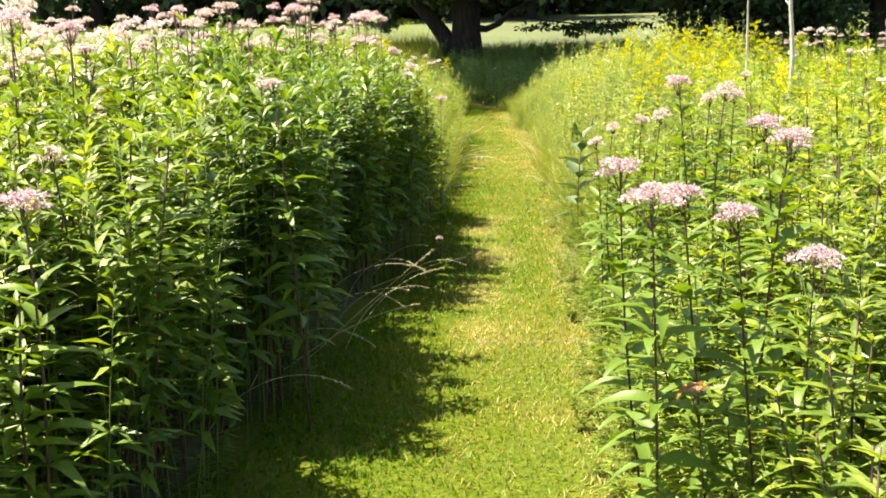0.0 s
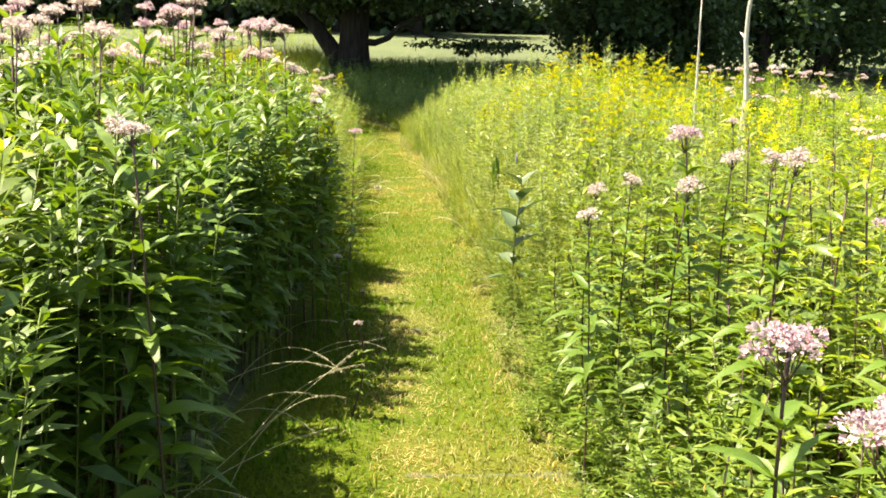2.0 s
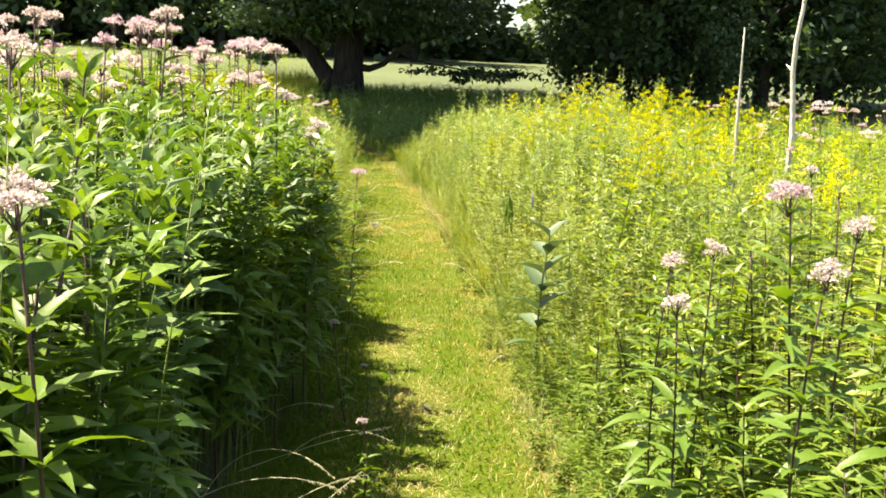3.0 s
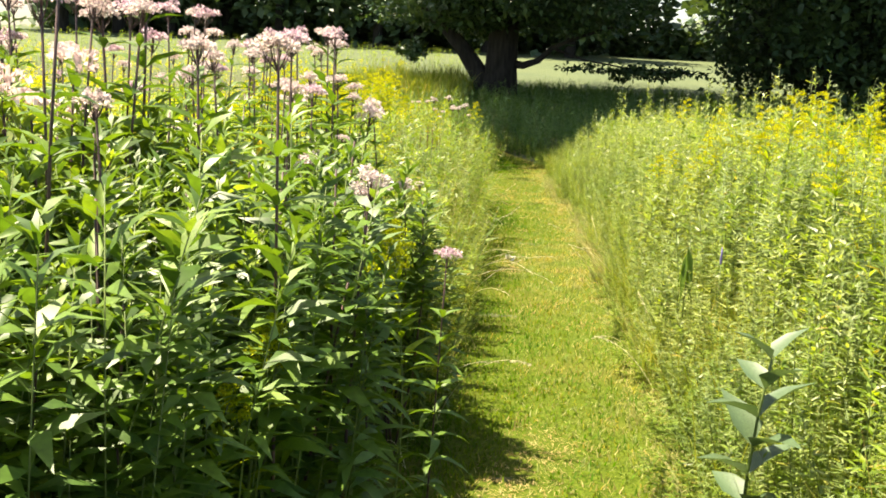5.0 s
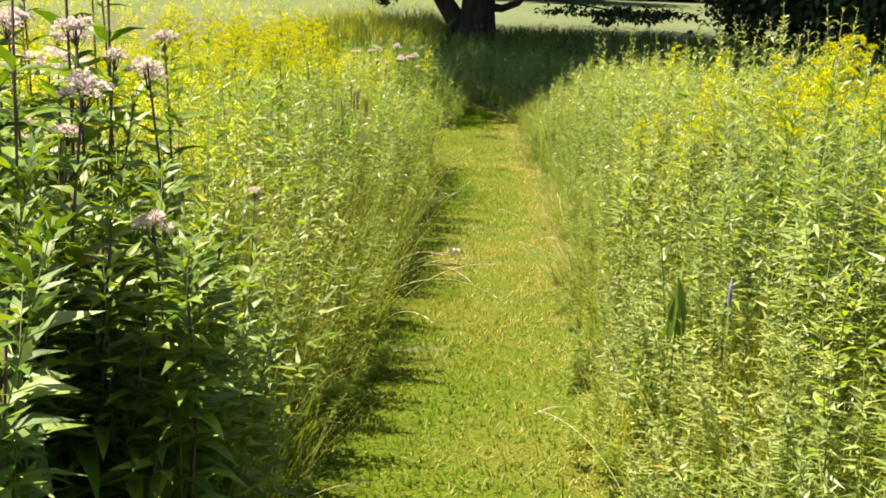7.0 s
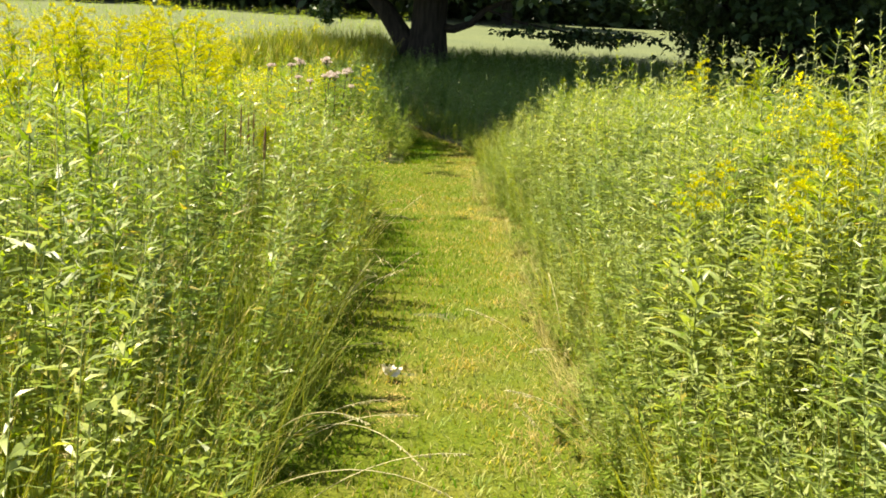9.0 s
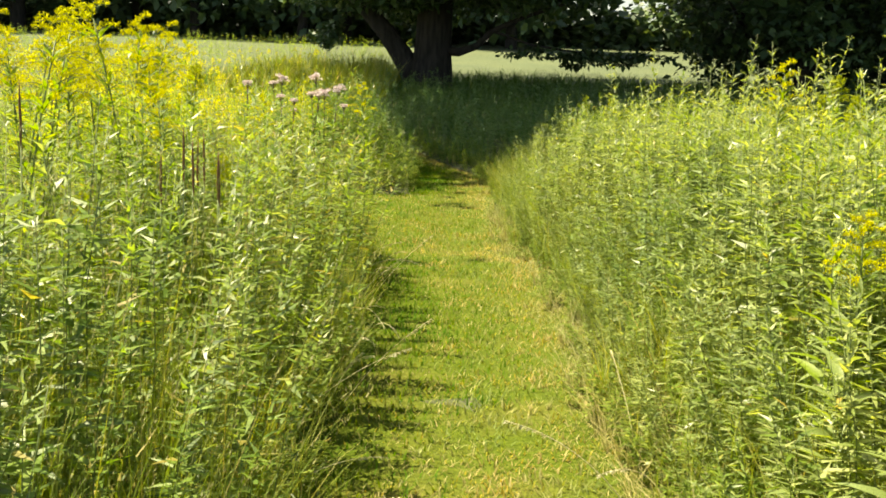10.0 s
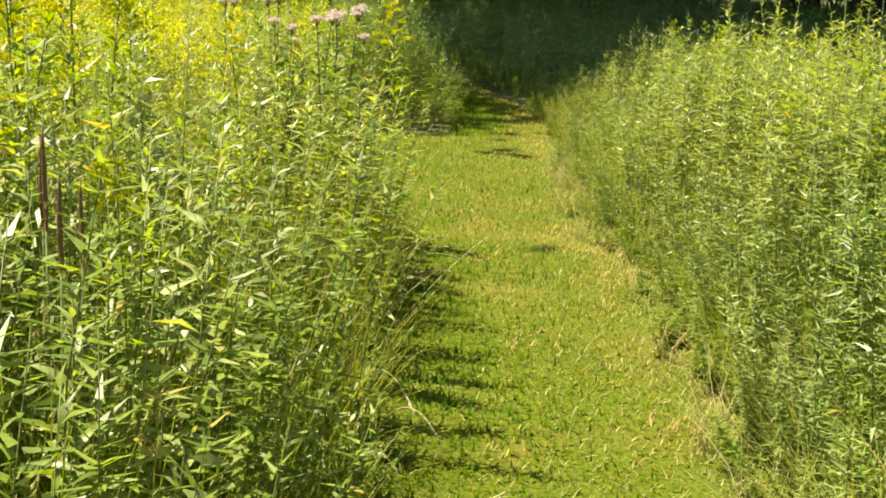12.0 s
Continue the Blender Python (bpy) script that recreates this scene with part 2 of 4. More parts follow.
def leaf_shape(width, droop, detail):
    """A leaf of length 1 along x: folded along its midrib and arching down."""
    h = width / 2
    fold = width * 0.22
    if detail >= 4:
        xs, ws = (0.1, 0.3, 0.52, 0.78), (0.62, 1.0, 0.86, 0.46)
        v = [(0, 0, 0)]
        for x, w in zip(xs, ws):
            z = 0.16 * x - droop * x ** 2.2
            v += [(x, h * w, z + fold * w * (1 - 0.5 * x)), (x, 0, z), (x, -h * w, z + fold * w * (1 - 0.5 * x))]
        v.append((0.98, 0, 0.16 - droop))
        f = [(0, 2, 1), (0, 3, 2)]
        for a in (1, 4, 7):
            f += [(a, a + 1, a + 4), (a, a + 4, a + 3), (a + 1, a + 2, a + 5), (a + 1, a + 5, a + 4)]
        f += [(10, 11, 13), (11, 12, 13)]
    elif detail >= 3:
        xs, ws = (0.0, 0.28, 0.62, 1.0), (0.0, 1.0, 0.72, 0.0)
        v = [(0, 0, 0)]
        for x, w in zip(xs[1:3], ws[1:3]):
            z = 0.12 * x - droop * x * x
            v += [(x, h * w, z + fold * w), (x, 0, z), (x, -h * w, z + fold * w)]
        v.append((1.0, 0, 0.12 - droop))
        f = [(0, 2, 1), (0, 3, 2), (1, 2, 5), (1, 5, 4), (2, 3, 6), (2, 6, 5), (4, 5, 7), (5, 6, 7)]
    elif detail == 2:
        z = 0.05 - droop * 0.2
        v = [(0, 0, 0), (0.42, h, z + fold), (0.42, 0, z), (0.42, -h, z + fold), (1, 0, 0.1 - droop)]
        f = [(0, 2, 1), (0, 3, 2), (1, 2, 4), (2, 3, 4)]
    elif detail == 1:
        v = [(0, 0, 0), (0.45, h, 0.04), (0.45, -h, 0.0), (1, 0, 0.05 - droop)]
        f = [(0, 2, 1), (1, 2, 3)]
    else:
        v = [(0.08, h * 0.9, 0.03), (0.16, -h * 0.9, 0.0), (1, 0, 0.05 - droop)]
        f = [(0, 1, 2)]
    return np.array(v), np.array(f)


def stamp(out, shape, rot, pos, size, mat):
    """Many copies of one shape into a Build."""
    v, f = shape
    size = np.asarray(size, float)
    if size.ndim == 1:
        size = np.repeat(size[:, None], 3, 1)
    k = len(pos)
    pts = np.einsum("kij,knj->kni", rot, v[None] * size[:, None, :]) + np.asarray(pos)[:, None, :]
    faces = (f[None] + (np.arange(k) * len(v))[:, None, None]).reshape(-1, 3)
    out.add(pts.reshape(-1, 3), faces, mat)


def tube(points, radii, sides=5):
    """A tapered round bar along points, closed at its end."""
    p = np.asarray(points, float)
    r = np.broadcast_to(np.asarray(radii, float), len(p))
    t = np.gradient(p, axis=0)
    t /= np.linalg.norm(t, axis=1)[:, None] + 1e-9
    ref = np.array([0.3, 0.9, 0.2]) if abs(t[0, 2]) > 0.6 else np.array([0, 0, 1.0])
    a = np.cross(t, ref)
    a /= np.linalg.norm(a, axis=1)[:, None] + 1e-9
    b = np.cross(t, a)
    ang = np.linspace(0, 2 * math.pi, sides, endpoint=False)
    ring = a[:, None] * np.cos(ang)[None, :, None] + b[:, None] * np.sin(ang)[None, :, None]
    v = (p[:, None] + ring * r[:, None, None]).reshape(-1, 3)
    f = []
    for i in range(len(p) - 1):
        for j in range(sides):
            k = (j + 1) % sides
            q = i * sides
            f += [(q + j, q + k, q + sides + k), (q + j, q + sides + k, q + sides + j)]
    v = np.vstack([v, p[-1:]])
    e = (len(p) - 1) * sides
    f += [(e + j, e + (j + 1) % sides, len(v) - 1) for j in range(sides)]
    return v, np.array(f)


def blade(length, width, bend, seg, lean):
    """A grass blade or straw that rises and arches over along +x."""
    ts = np.linspace(0, 1, seg + 1)
    ang = lean + bend * ts
    step = length / seg
    x = np.concatenate([[0], np.cumsum(np.sin(ang[:-1]) * step)])
    z = np.concatenate([[0], np.cumsum(np.cos(ang[:-1]) * step)])
    w = width * (1 - ts ** 1.6) / 2
    v = []
    for i in range(seg):
        v += [(x[i], w[i], z[i]), (x[i], -w[i], z[i])]
    v.append((x[-1], 0, z[-1]))
    f = []
    for i in range(seg - 1):
        a = 2 * i
        f += [(a, a + 1, a + 3), (a, a + 3, a + 2)]
    f.append((2 * seg - 2, 2 * seg - 1, 2 * seg))
    return np.array(v), np.array(f)


# ---- plants, as triangle prototypes: slot 0 leaf, 1 stem, 2 flower ----
def stem_line(h, lean, rs, n=4):
    t = np.linspace(0, 1, n)
    w = rs.normal(0, 0.02, 2)
    return np.stack([lean[0] * t ** 1.6 + w[0] * np.sin(3 * t), lean[1] * t ** 1.6 + w[1] * np.sin(3 * t), h * t], -1)


def along(line, t):
    i = np.linspace(0, 1, len(line))
    return np.stack([np.interp(t, i, line[:, k]) for k in range(3)], -1)


def whorl_leaves(out, line, h, rs, lo, count, per, length, width, detail, droop=0.35):
    for j in range(count):
        t = lo + (0.97 - lo) * j / max(1, count - 1)
        pos = along(line, np.full(per, t))
        yaw = rs.uniform(0, 6.28) + np.arange(per) * 6.283 / per + rs.normal(0, 0.15, per)
        el = np.interp(t, [0, 0.6, 1], [-0.15, 0.15, 0.75]) + rs.normal(0, 0.15, per)
        ln = length * np.interp(t, [0, 0.35, 0.75, 1], [0.7, 1.0, 0.95, 0.45]) * rs.uniform(0.8, 1.15, per)
        stamp(out, leaf_shape(width, droop, detail), turns(yaw, el, rs.normal(0, 0.3, per)), pos, ln, 0)


def spiral_leaves(out, line, h, rs, lo, count, length, width, detail, droop=0.3, up=0.55):
    t = lo + (1 - lo) * np.sort(rs.uniform(0, 1, count))
    yaw = np.arange(count) * 2.4 + rs.normal(0, 0.3, count)
    el = np.interp(t, [0, 0.7, 1], [up - 0.5, up, up + 0.45]) + rs.normal(0, 0.2, count)
    ln = length * np.interp(t, [0, 0.4, 0.85, 1], [0.7, 1.0, 0.8, 0.4]) * rs.uniform(0.75, 1.2, count)
    stamp(out, leaf_shape(width, droop, detail), turns(yaw, el, rs.normal(0, 0.35, count)), along(line, t), ln, 0)


FLORET = (np.array([(0, 0, 0), (1.1, 0.3, 0.1), (1.0, -0.32, 0.25), (0.75, 0.0, 0.55)]), np.array([(0, 1, 3), (0, 3, 2)]))
FLORET_LOW = (np.array([(-0.6, -0.5, 0), (0.7, -0.4, 0.2), (0.0, 0.8, 0.1)]), np.array([(0, 1, 2)]))


def dome_head(out, top, rs, radius, florets):
    """A domed cluster of a few loose tufts, for plants that stand further off."""
    tufts = 5
    for k in range(tufts):
        a, d = k * 2.4, radius * math.sqrt((k + 0.4) / tufts)
        c = np.array([d * math.cos(a), d * math.sin(a), radius * 0.45 * (1 - (d / radius) ** 2) + rs.normal(0, radius * 0.2)])
        n = florets // tufts
        u = rs.normal(0, 1, (n, 3))
        u /= np.linalg.norm(u, axis=1)[:, None]
        u[:, 2] = np.abs(u[:, 2]) * 0.9 - 0.15
        pos = top + c + u * radius * 0.5 * np.array([1, 1, 0.75]) * rs.uniform(0.55, 1.0, (n, 1))
        yaw, el = np.arctan2(u[:, 1], u[:, 0]), np.arcsin(np.clip(u[:, 2], -1, 1))
        stamp(out, FLORET_LOW, turns(yaw, el, rs.uniform(0, 6, n)), pos, rs.uniform(0.7, 1.2, n) * radius * 0.24, 2)


def corymb(out, tip, rs, radius, florets):
    """A broad head: branchlets fan out from one node and each carries a small fluffy dome."""
    node = tip - np.array([0, 0, radius * 1.9])
    count = 8
    for k in range(count):
        a, d = k * 2.4 + rs.uniform(0, 0.5), radius * 0.95 * math.sqrt((k + 0.15) / count)
        c = tip + np.array([d * math.cos(a), d * math.sin(a), -0.45 * d * d / radius - radius * 0.4 + rs.normal(0, radius * 0.14)])
        out.add(*tube([node, node * 0.45 + c * 0.55 + np.array([math.cos(a), math.sin(a), 0]) * d * 0.16, c], [0.0017, 0.0013, 0.001], 3), 1)
        n = florets // count
        u = rs.normal(0, 1, (n, 3))
        u /= np.linalg.norm(u, axis=1)[:, None]
        u[:, 2] = np.abs(u[:, 2]) - 0.25
        r = radius * 0.44 * rs.uniform(0.8, 1.15)
        pos = c + u * r * np.array([1, 1, 0.8]) * rs.uniform(0.45, 1.0, (n, 1))
        yaw, el = np.arctan2(u[:, 1], u[:, 0]), np.arcsin(np.clip(u[:, 2], -1, 1))
        stamp(out, FLORET, turns(yaw, el, rs.uniform(0, 6, n)), pos, rs.uniform(0.7, 1.25, n) * np.interp(radius, [0.025, 0.05], [0.0085, 0.0092]), 2)


def plume(out, top, rs, height, florets, low=False, mat=2, big=1.0):
    """A goldenrod plume: arching side sprays set with tiny yellow florets."""
    arms = 9 if low else 13
    for k in range(arms):
        t = k / arms
        yaw, ln = k * 2.4 + rs.uniform(0, 0.6), height * 0.55 * (1 - 0.8 * t) * rs.uniform(0.8, 1.2)
        base = top + np.array([0, 0, height * (t - 0.75)])
        n = max(3, florets // arms)
        s = np.sort(rs.uniform(0.15, 1, n))
        d = np.array([math.cos(yaw), math.sin(yaw), 0])
        pos = base + d * (s * ln)[:, None] + np.array([0, 0, 1.0]) * (ln * (0.75 * s - 0.55 * s * s))[:, None]
        pos[:, 2] += rs.uniform(0, 0.012, n)
        pos += rs.normal(0, 0.004 if not low else 0.012, (n, 3))
        sz = rs.uniform(0.7, 1.2, n) * (0.0125 * big if low else 0.011 * big)
        stamp(out, FLORET_LOW if low else FLORET, turns(rs.uniform(0, 6, n), rs.uniform(0.2, 1.4, n), 0), pos, sz, mat)
        if not low:
            out.add(*tube([base, base + d * ln * 0.5 + (0, 0, ln * 0.24), base + d * ln + (0, 0, ln * 0.2)], [0.0016, 0.0012, 0.0008], 3), 1)


def proto_pink(seed, detail, flower=True, lo=0.16):
    rs = np.random.default_rng(seed)
    out, line = Build(), stem_line(1.0, rs.normal(0, 0.05, 2), rs)
    out.add(*tube(line, [0.0055, 0.005, 0.004, 0.003], 4 if detail > 2 else 3), 1)
    whorl_leaves(out, line, 1.0, rs, lo, 10, 4, 0.145, 0.28, detail)
    if flower:
        dome_head(out, line[-1] + (0, 0, 0.03), rs, 0.055, 95)
    return out.arrays()


def proto_herb(seed, detail, count=34, length=0.10, width=0.2, flower=False, lo=0.12, up=0.3):
    rs = np.random.default_rng(seed)
    out, line = Build(), stem_line(1.0, rs.normal(0, 0.06, 2), rs)
    out.add(*(tube(line, [0.0028, 0.0024, 0.002, 0.0012], 3) if detail > 1 else tube(line[[0, 2, 3]], [0.0024, 0.0018, 0.001], 3)), 1)
    spiral_leaves(out, line, 1.0, rs, lo, count, length, width, detail, up=up)
    if flower:
        plume(out, line[-1], rs, 0.18, 126 if detail > 1 else 18, True, big=0.78 if detail > 1 else 2.2)
    return out.arrays()


def proto_culm(seed):
    """A few upright grass culms with narrow pale seed heads."""
    rs = np.random.default_rng(seed)
    out = Build()
    for _ in range(4):
        v, f = blade(rs.uniform(0.85, 1.15), 0.0034, rs.uniform(0.1, 0.6), 4, rs.uniform(0.0, 0.16))
        r = turns(np.array([rs.uniform(0, 6.28)]), 0.0, 0.0)[0]
        v = v @ r.T + rs.normal(0, 0.04, 3) * (1, 1, 0)
        out.add(v, f, 0)
        n = 14
        k = np.sort(rs.uniform(0.8, 1.0, n))
        mid = np.vstack([(v[0:-1:2] + v[1:-1:2]) / 2, v[-1:]])
        stamp(out, leaf_shape(0.22, 0.1, 0), turns(rs.uniform(0, 6.28, n), rs.uniform(0.9, 1.4, n), 0.0), along(mid, k), rs.uniform(0.010, 0.02, n), 1)
    return out.arrays()


def proto_grass(seed, blades=12, length=0.85, width=0.006, seg=3):
    rs = np.random.default_rng(seed)
    out = Build()
    for _ in range(blades):
        v, f = blade(length * rs.uniform(0.5, 1.1), width * rs.uniform(0.7, 1.3), rs.uniform(0.3, 1.7), seg, rs.uniform(0.02, 0.3))
        r = turns(np.array([rs.uniform(0, 6.28)]), 0.0, 0.0)[0]
        out.add(v @ r.T + rs.normal(0, 0.025, 3) * (1, 1, 0), f, 0)
    return out.arrays()


def scatter(name, protos, place, mats, label, category, smooth=True):
    """Many plants joined into one object. place: rows of x, y, z, height, lean x, lean y."""
    out = Build()
    pick = rng.integers(0, len(protos), len(place))
    yaw = rng.uniform(0, 6.28, len(place))
    for i, (v, f, m) in enumerate(protos):
        rows = place[pick == i]
        if not len(rows):
            continue
        a = yaw[pick == i]
        c, s = np.cos(a), np.sin(a)
        h = rows[:, 3][:, None]
        wide = np.sqrt(h)
        x, y, z = v[:, 0][None], v[:, 1][None], v[:, 2][None]
        X = (c[:, None] * x - s[:, None] * y) * wide + rows[:, 0][:, None] + rows[:, 4][:, None] * np.clip(z, 0, 2) ** 1.5
        Y = (s[:, None] * x + c[:, None] * y) * wide + rows[:, 1][:, None] + rows[:, 5][:, None] * np.clip(z, 0, 2) ** 1.5
        Z = z * h + rows[:, 2][:, None]
        k = len(rows)
        pts = np.stack([X, Y, Z], -1).reshape(-1, 3)
        faces = (f[None] + (np.arange(k) * len(v))[:, None, None]).reshape(-1, 3)
        out.v.append(pts.astype(np.float32))
        out.f.append((faces + out.n).astype(np.int32))
        out.m.append(np.tile(m, k))
        out.n += len(pts)
    ob = new(name, out.mesh(name, mats, smooth))
    return tagged(ob, label, category, kind="stuff")


# ---- plan: path edges and the lie of the land ----
YL = np.array([-4, 1.6, 3, 4, 5, 8, 10.5, 13, 17, 19, 20.6, 22, 22.7, 23.9, 24.05, 27, 30, 34])
XL = np.array([-0.65, -0.6, -0.32, -0.24, -0.1, 0.07, 0.1, 0.1, 0.04, -0.12, -0.34, -0.5, -1.0, -1.05, 0.0, -0.12, -0.5, -2.0])
YR = np.array([-4, 3, 5.2, 8.8, 13, 17, 18.2, 19.2, 20.2, 25, 26.7, 28, 31, 34])
XR = np.array([1.0, 1.0, 1.12, 1.22, 1.25, 1.3, 1.3, 1.18, 1.08, 1.06, 0.86, 0.52, -0.3, -1.5])


def left_edge(y):
    return np.interp(y, YL, XL)


def right_edge(y):
    return np.interp(y, YR, XR)


def land(x, y):
    """Height of the ground: level along the path, then a gentle rise to the far field."""
    x, y = np.asarray(x, float), np.asarray(y, float)
    d = np.clip(y - 27.0, 0, None)
    rise = np.where(d < 6, d * d / 12 * 0.066, 0.066 * (d - 3))
    rise = np.where(d > 75, 0.066 * 72 + 0.01 * (d - 75), rise)
    return rise + 0.03 * np.sin(x * 0.7 + 1) * np.sin(y * 0.45) * np.clip((np.abs(x - 0.6) - 1.0) / 2, 0, 1)


def sheet(name, xs, ys, mat, lift=0.0):
    gx, gy = np.meshgrid(xs, ys)
    v = np.stack([gx, gy, land(gx, gy) + lift], -1).reshape(-1, 3)
    nx = len(xs)
    i = (np.arange(len(ys) - 1)[:, None] * nx + np.arange(nx - 1)[None]).ravel()
    f = np.concatenate([np.stack([i, i + 1, i + nx + 1], -1), np.stack([i, i + nx + 1, i + nx], -1)])
    return new(name, Build().add(v, f).mesh(name, [mat]))


axis = np.concatenate([[-2500, -800, -300, -150], np.arange(-80, -12, 4.0), np.arange(-12, 14, 0.5), np.arange(14, 80, 4.0), [150, 300, 800, 2500]])
ayis = np.concatenate([[-2500, -600, -150, -50, -20], np.arange(-8, 40, 0.5), np.arange(40, 130, 3.0), [160, 250, 500, 1200, 3000]])
tagged(sheet("ground", axis, ayis, M_GROUND), "meadow ground of dark soil and thatch under tall plants", "ground", kind="structure")

py = np.arange(-4, 34, 0.2)
pv, pf = [], []
for i, y in enumerate(py):
    for k in range(9):
        u = k / 8
        spare = 0.2 if y < 24 else 0.02
        x = (left_edge(y) - spare) * (1 - u) + (right_edge(y) + spare) * u
        pv.append((x, y, float(land(x, y)) + 0.006 + 0.012 * noise.noise((x * 2.5, y * 2.5, 0))))
    if i:
        a = (i - 1) * 9
        for k in range(8):
            pf += [(a + k, a + k + 1, a + k + 10), (a + k, a + k + 10, a + k + 9)]
pathway = new("path", Build().add(np.array(pv), np.array(pf)).mesh("path", [M_PATH]))
tagged(pathway, "mown grass path with worn yellowish patches between tall wildflowers", "path", kind="structure")


# ---- scatter areas ----
def in_view(x, y):
    return np.abs(x - 0.6) < 0.60 * (y + 1.5) + 1.2


def band(side, y0, y1, d0, d1, density, hfun, lean=0.0, patch=None, spread=0.14, hollow=1.0):
    """Rows of plants between d0 and d1 metres from the path's edge."""
    n = int((y1 - y0) * (d1 - d0) * density)
    y = rng.uniform(y0, y1, n)
    d = rng.uniform(d0, d1, n)
    wander = 0.04 * np.sin(y * 2.7 + side) + 0.04 * np.sin(y * 6.3 + 2 * side) + 0.01
    # shaded hollows in the stand of tall stems
    back = hollow * (0.28 * np.exp(-((y - 5.45) / 0.55) ** 2) + 0.2 * np.exp(-((y - 8.3) / 0.45) ** 2))
    x = left_edge(y) - d - wander - back if side < 0 else right_edge(y) + d + wander
    h = hfun(x, y, d) * np.clip(rng.normal(0.96, spread, n), 0.55, 0.96 + 2.4 * spread)
    k = in_view(x, y) & (h > 0.08)
    if patch is not None:
        drift = np.sin(x * 1.1 + 2.3 * np.sin(y * 0.43)) + np.sin(y * 0.83 + 1.7 * np.sin(x * 0.61)) + rng.normal(0, 0.45, n)
        k &= drift > patch
    x, y, d, h = x[k], y[k], d[k], h[k]
    lx = -side * lean * np.clip(1 - d / 0.6, 0, 1) * h + rng.normal(0, 0.05, len(x))
    return np.stack([x, y, land(x, y), h, lx, rng.normal(0, 0.05, len(x))], -1)


def h_left(x, y, d):
    top = np.interp(y, [0, 4.4, 5.4, 6.4, 9, 11, 16, 20, 24, 26, 30], [1.28, 1.32, 1.42, 1.34, 1.28, 1.12, 1.12, 1.12, 1.1, 1.0, 0.7])
    rim = np.interp(y, [0, 2.0, 2.9, 8.6, 9.8, 13, 14.6, 19, 20, 22.8, 24, 30], [0.55, 0.6, 0.95, 1.0, 0.55, 0.55, 0.8, 0.8, 0.2, 0.2, 0.4, 0.4])
    return top * (rim + (1 - rim) * np.clip(d / 0.55, 0, 1)) + 0.12 * np.sin(x * 1.7 + y * 0.9) * np.sin(y * 1.3 - x) * np.clip(d / 0.6, 0, 1)


def h_right(x, y, d):
    top = np.interp(y, [0, 4, 7, 12, 18, 22, 26, 30], [0.88, 0.95, 1.08, 1.25, 1.25, 1.1, 0.95, 0.7])
    return top * (0.3 + 0.7 * np.clip(d / 0.75, 0, 1)) + 0.1 * np.sin(x * 1.9 - y * 0.8) * np.sin(y * 1.1 + x) * np.clip(d / 0.8, 0, 1)


PINK3 = [proto_pink(s, 3, False) for s in range(5)]
PINK_TALL = [proto_pink(10 + s, 3, False, 0.4) for s in range(5)]
CANOPY = [proto_herb(240 + s, 1, 46, 0.115, 0.28, lo=0.6) for s in range(5)]
PINK2 = [proto_pink(20 + s, 1, s < 2) for s in range(5)]
ASTER3 = [proto_herb(70 + s, 1, 54, 0.12, 0.23, lo=0.24) for s in range(6)]
HERB3 = [proto_herb(40 + s, 1, 66, 0.10, 0.2, lo=0.04) for s in range(6)]
GREY2 = [proto_herb(130 + s, 0, 54, 0.09, 0.22, lo=0.35) for s in range(4)]
HERB2 = [proto_herb(60 + s, 0, 52, 0.095, 0.24, lo=0.35) for s in range(5)]
HERBF = [proto_herb(80 + s, 0, 20, 0.15, 0.27, lo=0.45) for s in range(5)]
GOLD2 = [proto_herb(100 + s, 2, 16, 0.10, 0.2, True, lo=0.35) for s in range(5)]
GOLDF = [proto_herb(110 + s, 0, 14, 0.13, 0.27, True, lo=0.5) for s in range(5)]
GREY3 = [proto_herb(120 + s, 1, 72, 0.088, 0.2, lo=0.06) for s in range(6)]
FINE = [proto_herb(220 + s, 0, 92, 0.08, 0.25, lo=0.03) for s in range(6)]
GRASS = [proto_grass(140 + s) for s in range(6)]
SWARD = [proto_grass(150 + s, 15, 0.95, 0.0046, 3) for s in range(6)]
CULM = [proto_culm(170 + s) for s in range(6)]

M_Y2 = [M_YOUNG_LEAF, M_GREEN_STEM, M_YOUNG_YELLOW]
M_P, M_H, M_G, M_Y = [M_PINK_LEAF, M_PURPLE_STEM, M_PALE_PINK], [M_HERB_LEAF, M_GREEN_STEM, M_YELLOW], [M_GREY_LEAF, M_GREEN_STEM, M_YELLOW], [M_YOUNG_LEAF, M_GREEN_STEM, M_YELLOW]
FOL = "dense green leafy wildflower stems beside the mown path"

# left of the path
# Same canopy twice: lit leaf colour behind, shade-darkened copy at the path side.
scatter("meadow_foliage", CANOPY, band(-1, 1.0, 9.6, 0.28, 2.4, 64, h_left, 0.05, spread=0.07), M_H, "closed leafy canopy of tall stems in the lighter, sunlit leaf colour", "wildflowers")
scatter("meadow_foliage", CANOPY, band(-1, 3.6, 9.4, 0.06, 0.8, 66, h_left, 0.06, spread=0.08), [M_SHADED_HERB_LEAF, M_GREEN_STEM, M_YELLOW], "closed leafy canopy of tall stems, leaf colour darkened as shade", "wildflowers")
scatter("meadow_foliage", PINK_TALL, band(-1, 1.0, 9.5, 0.05, 1.3, 26, h_left, 0.03, spread=0.1), M_P, "dense dark green broad-leaved wildflower stems", "wildflowers")
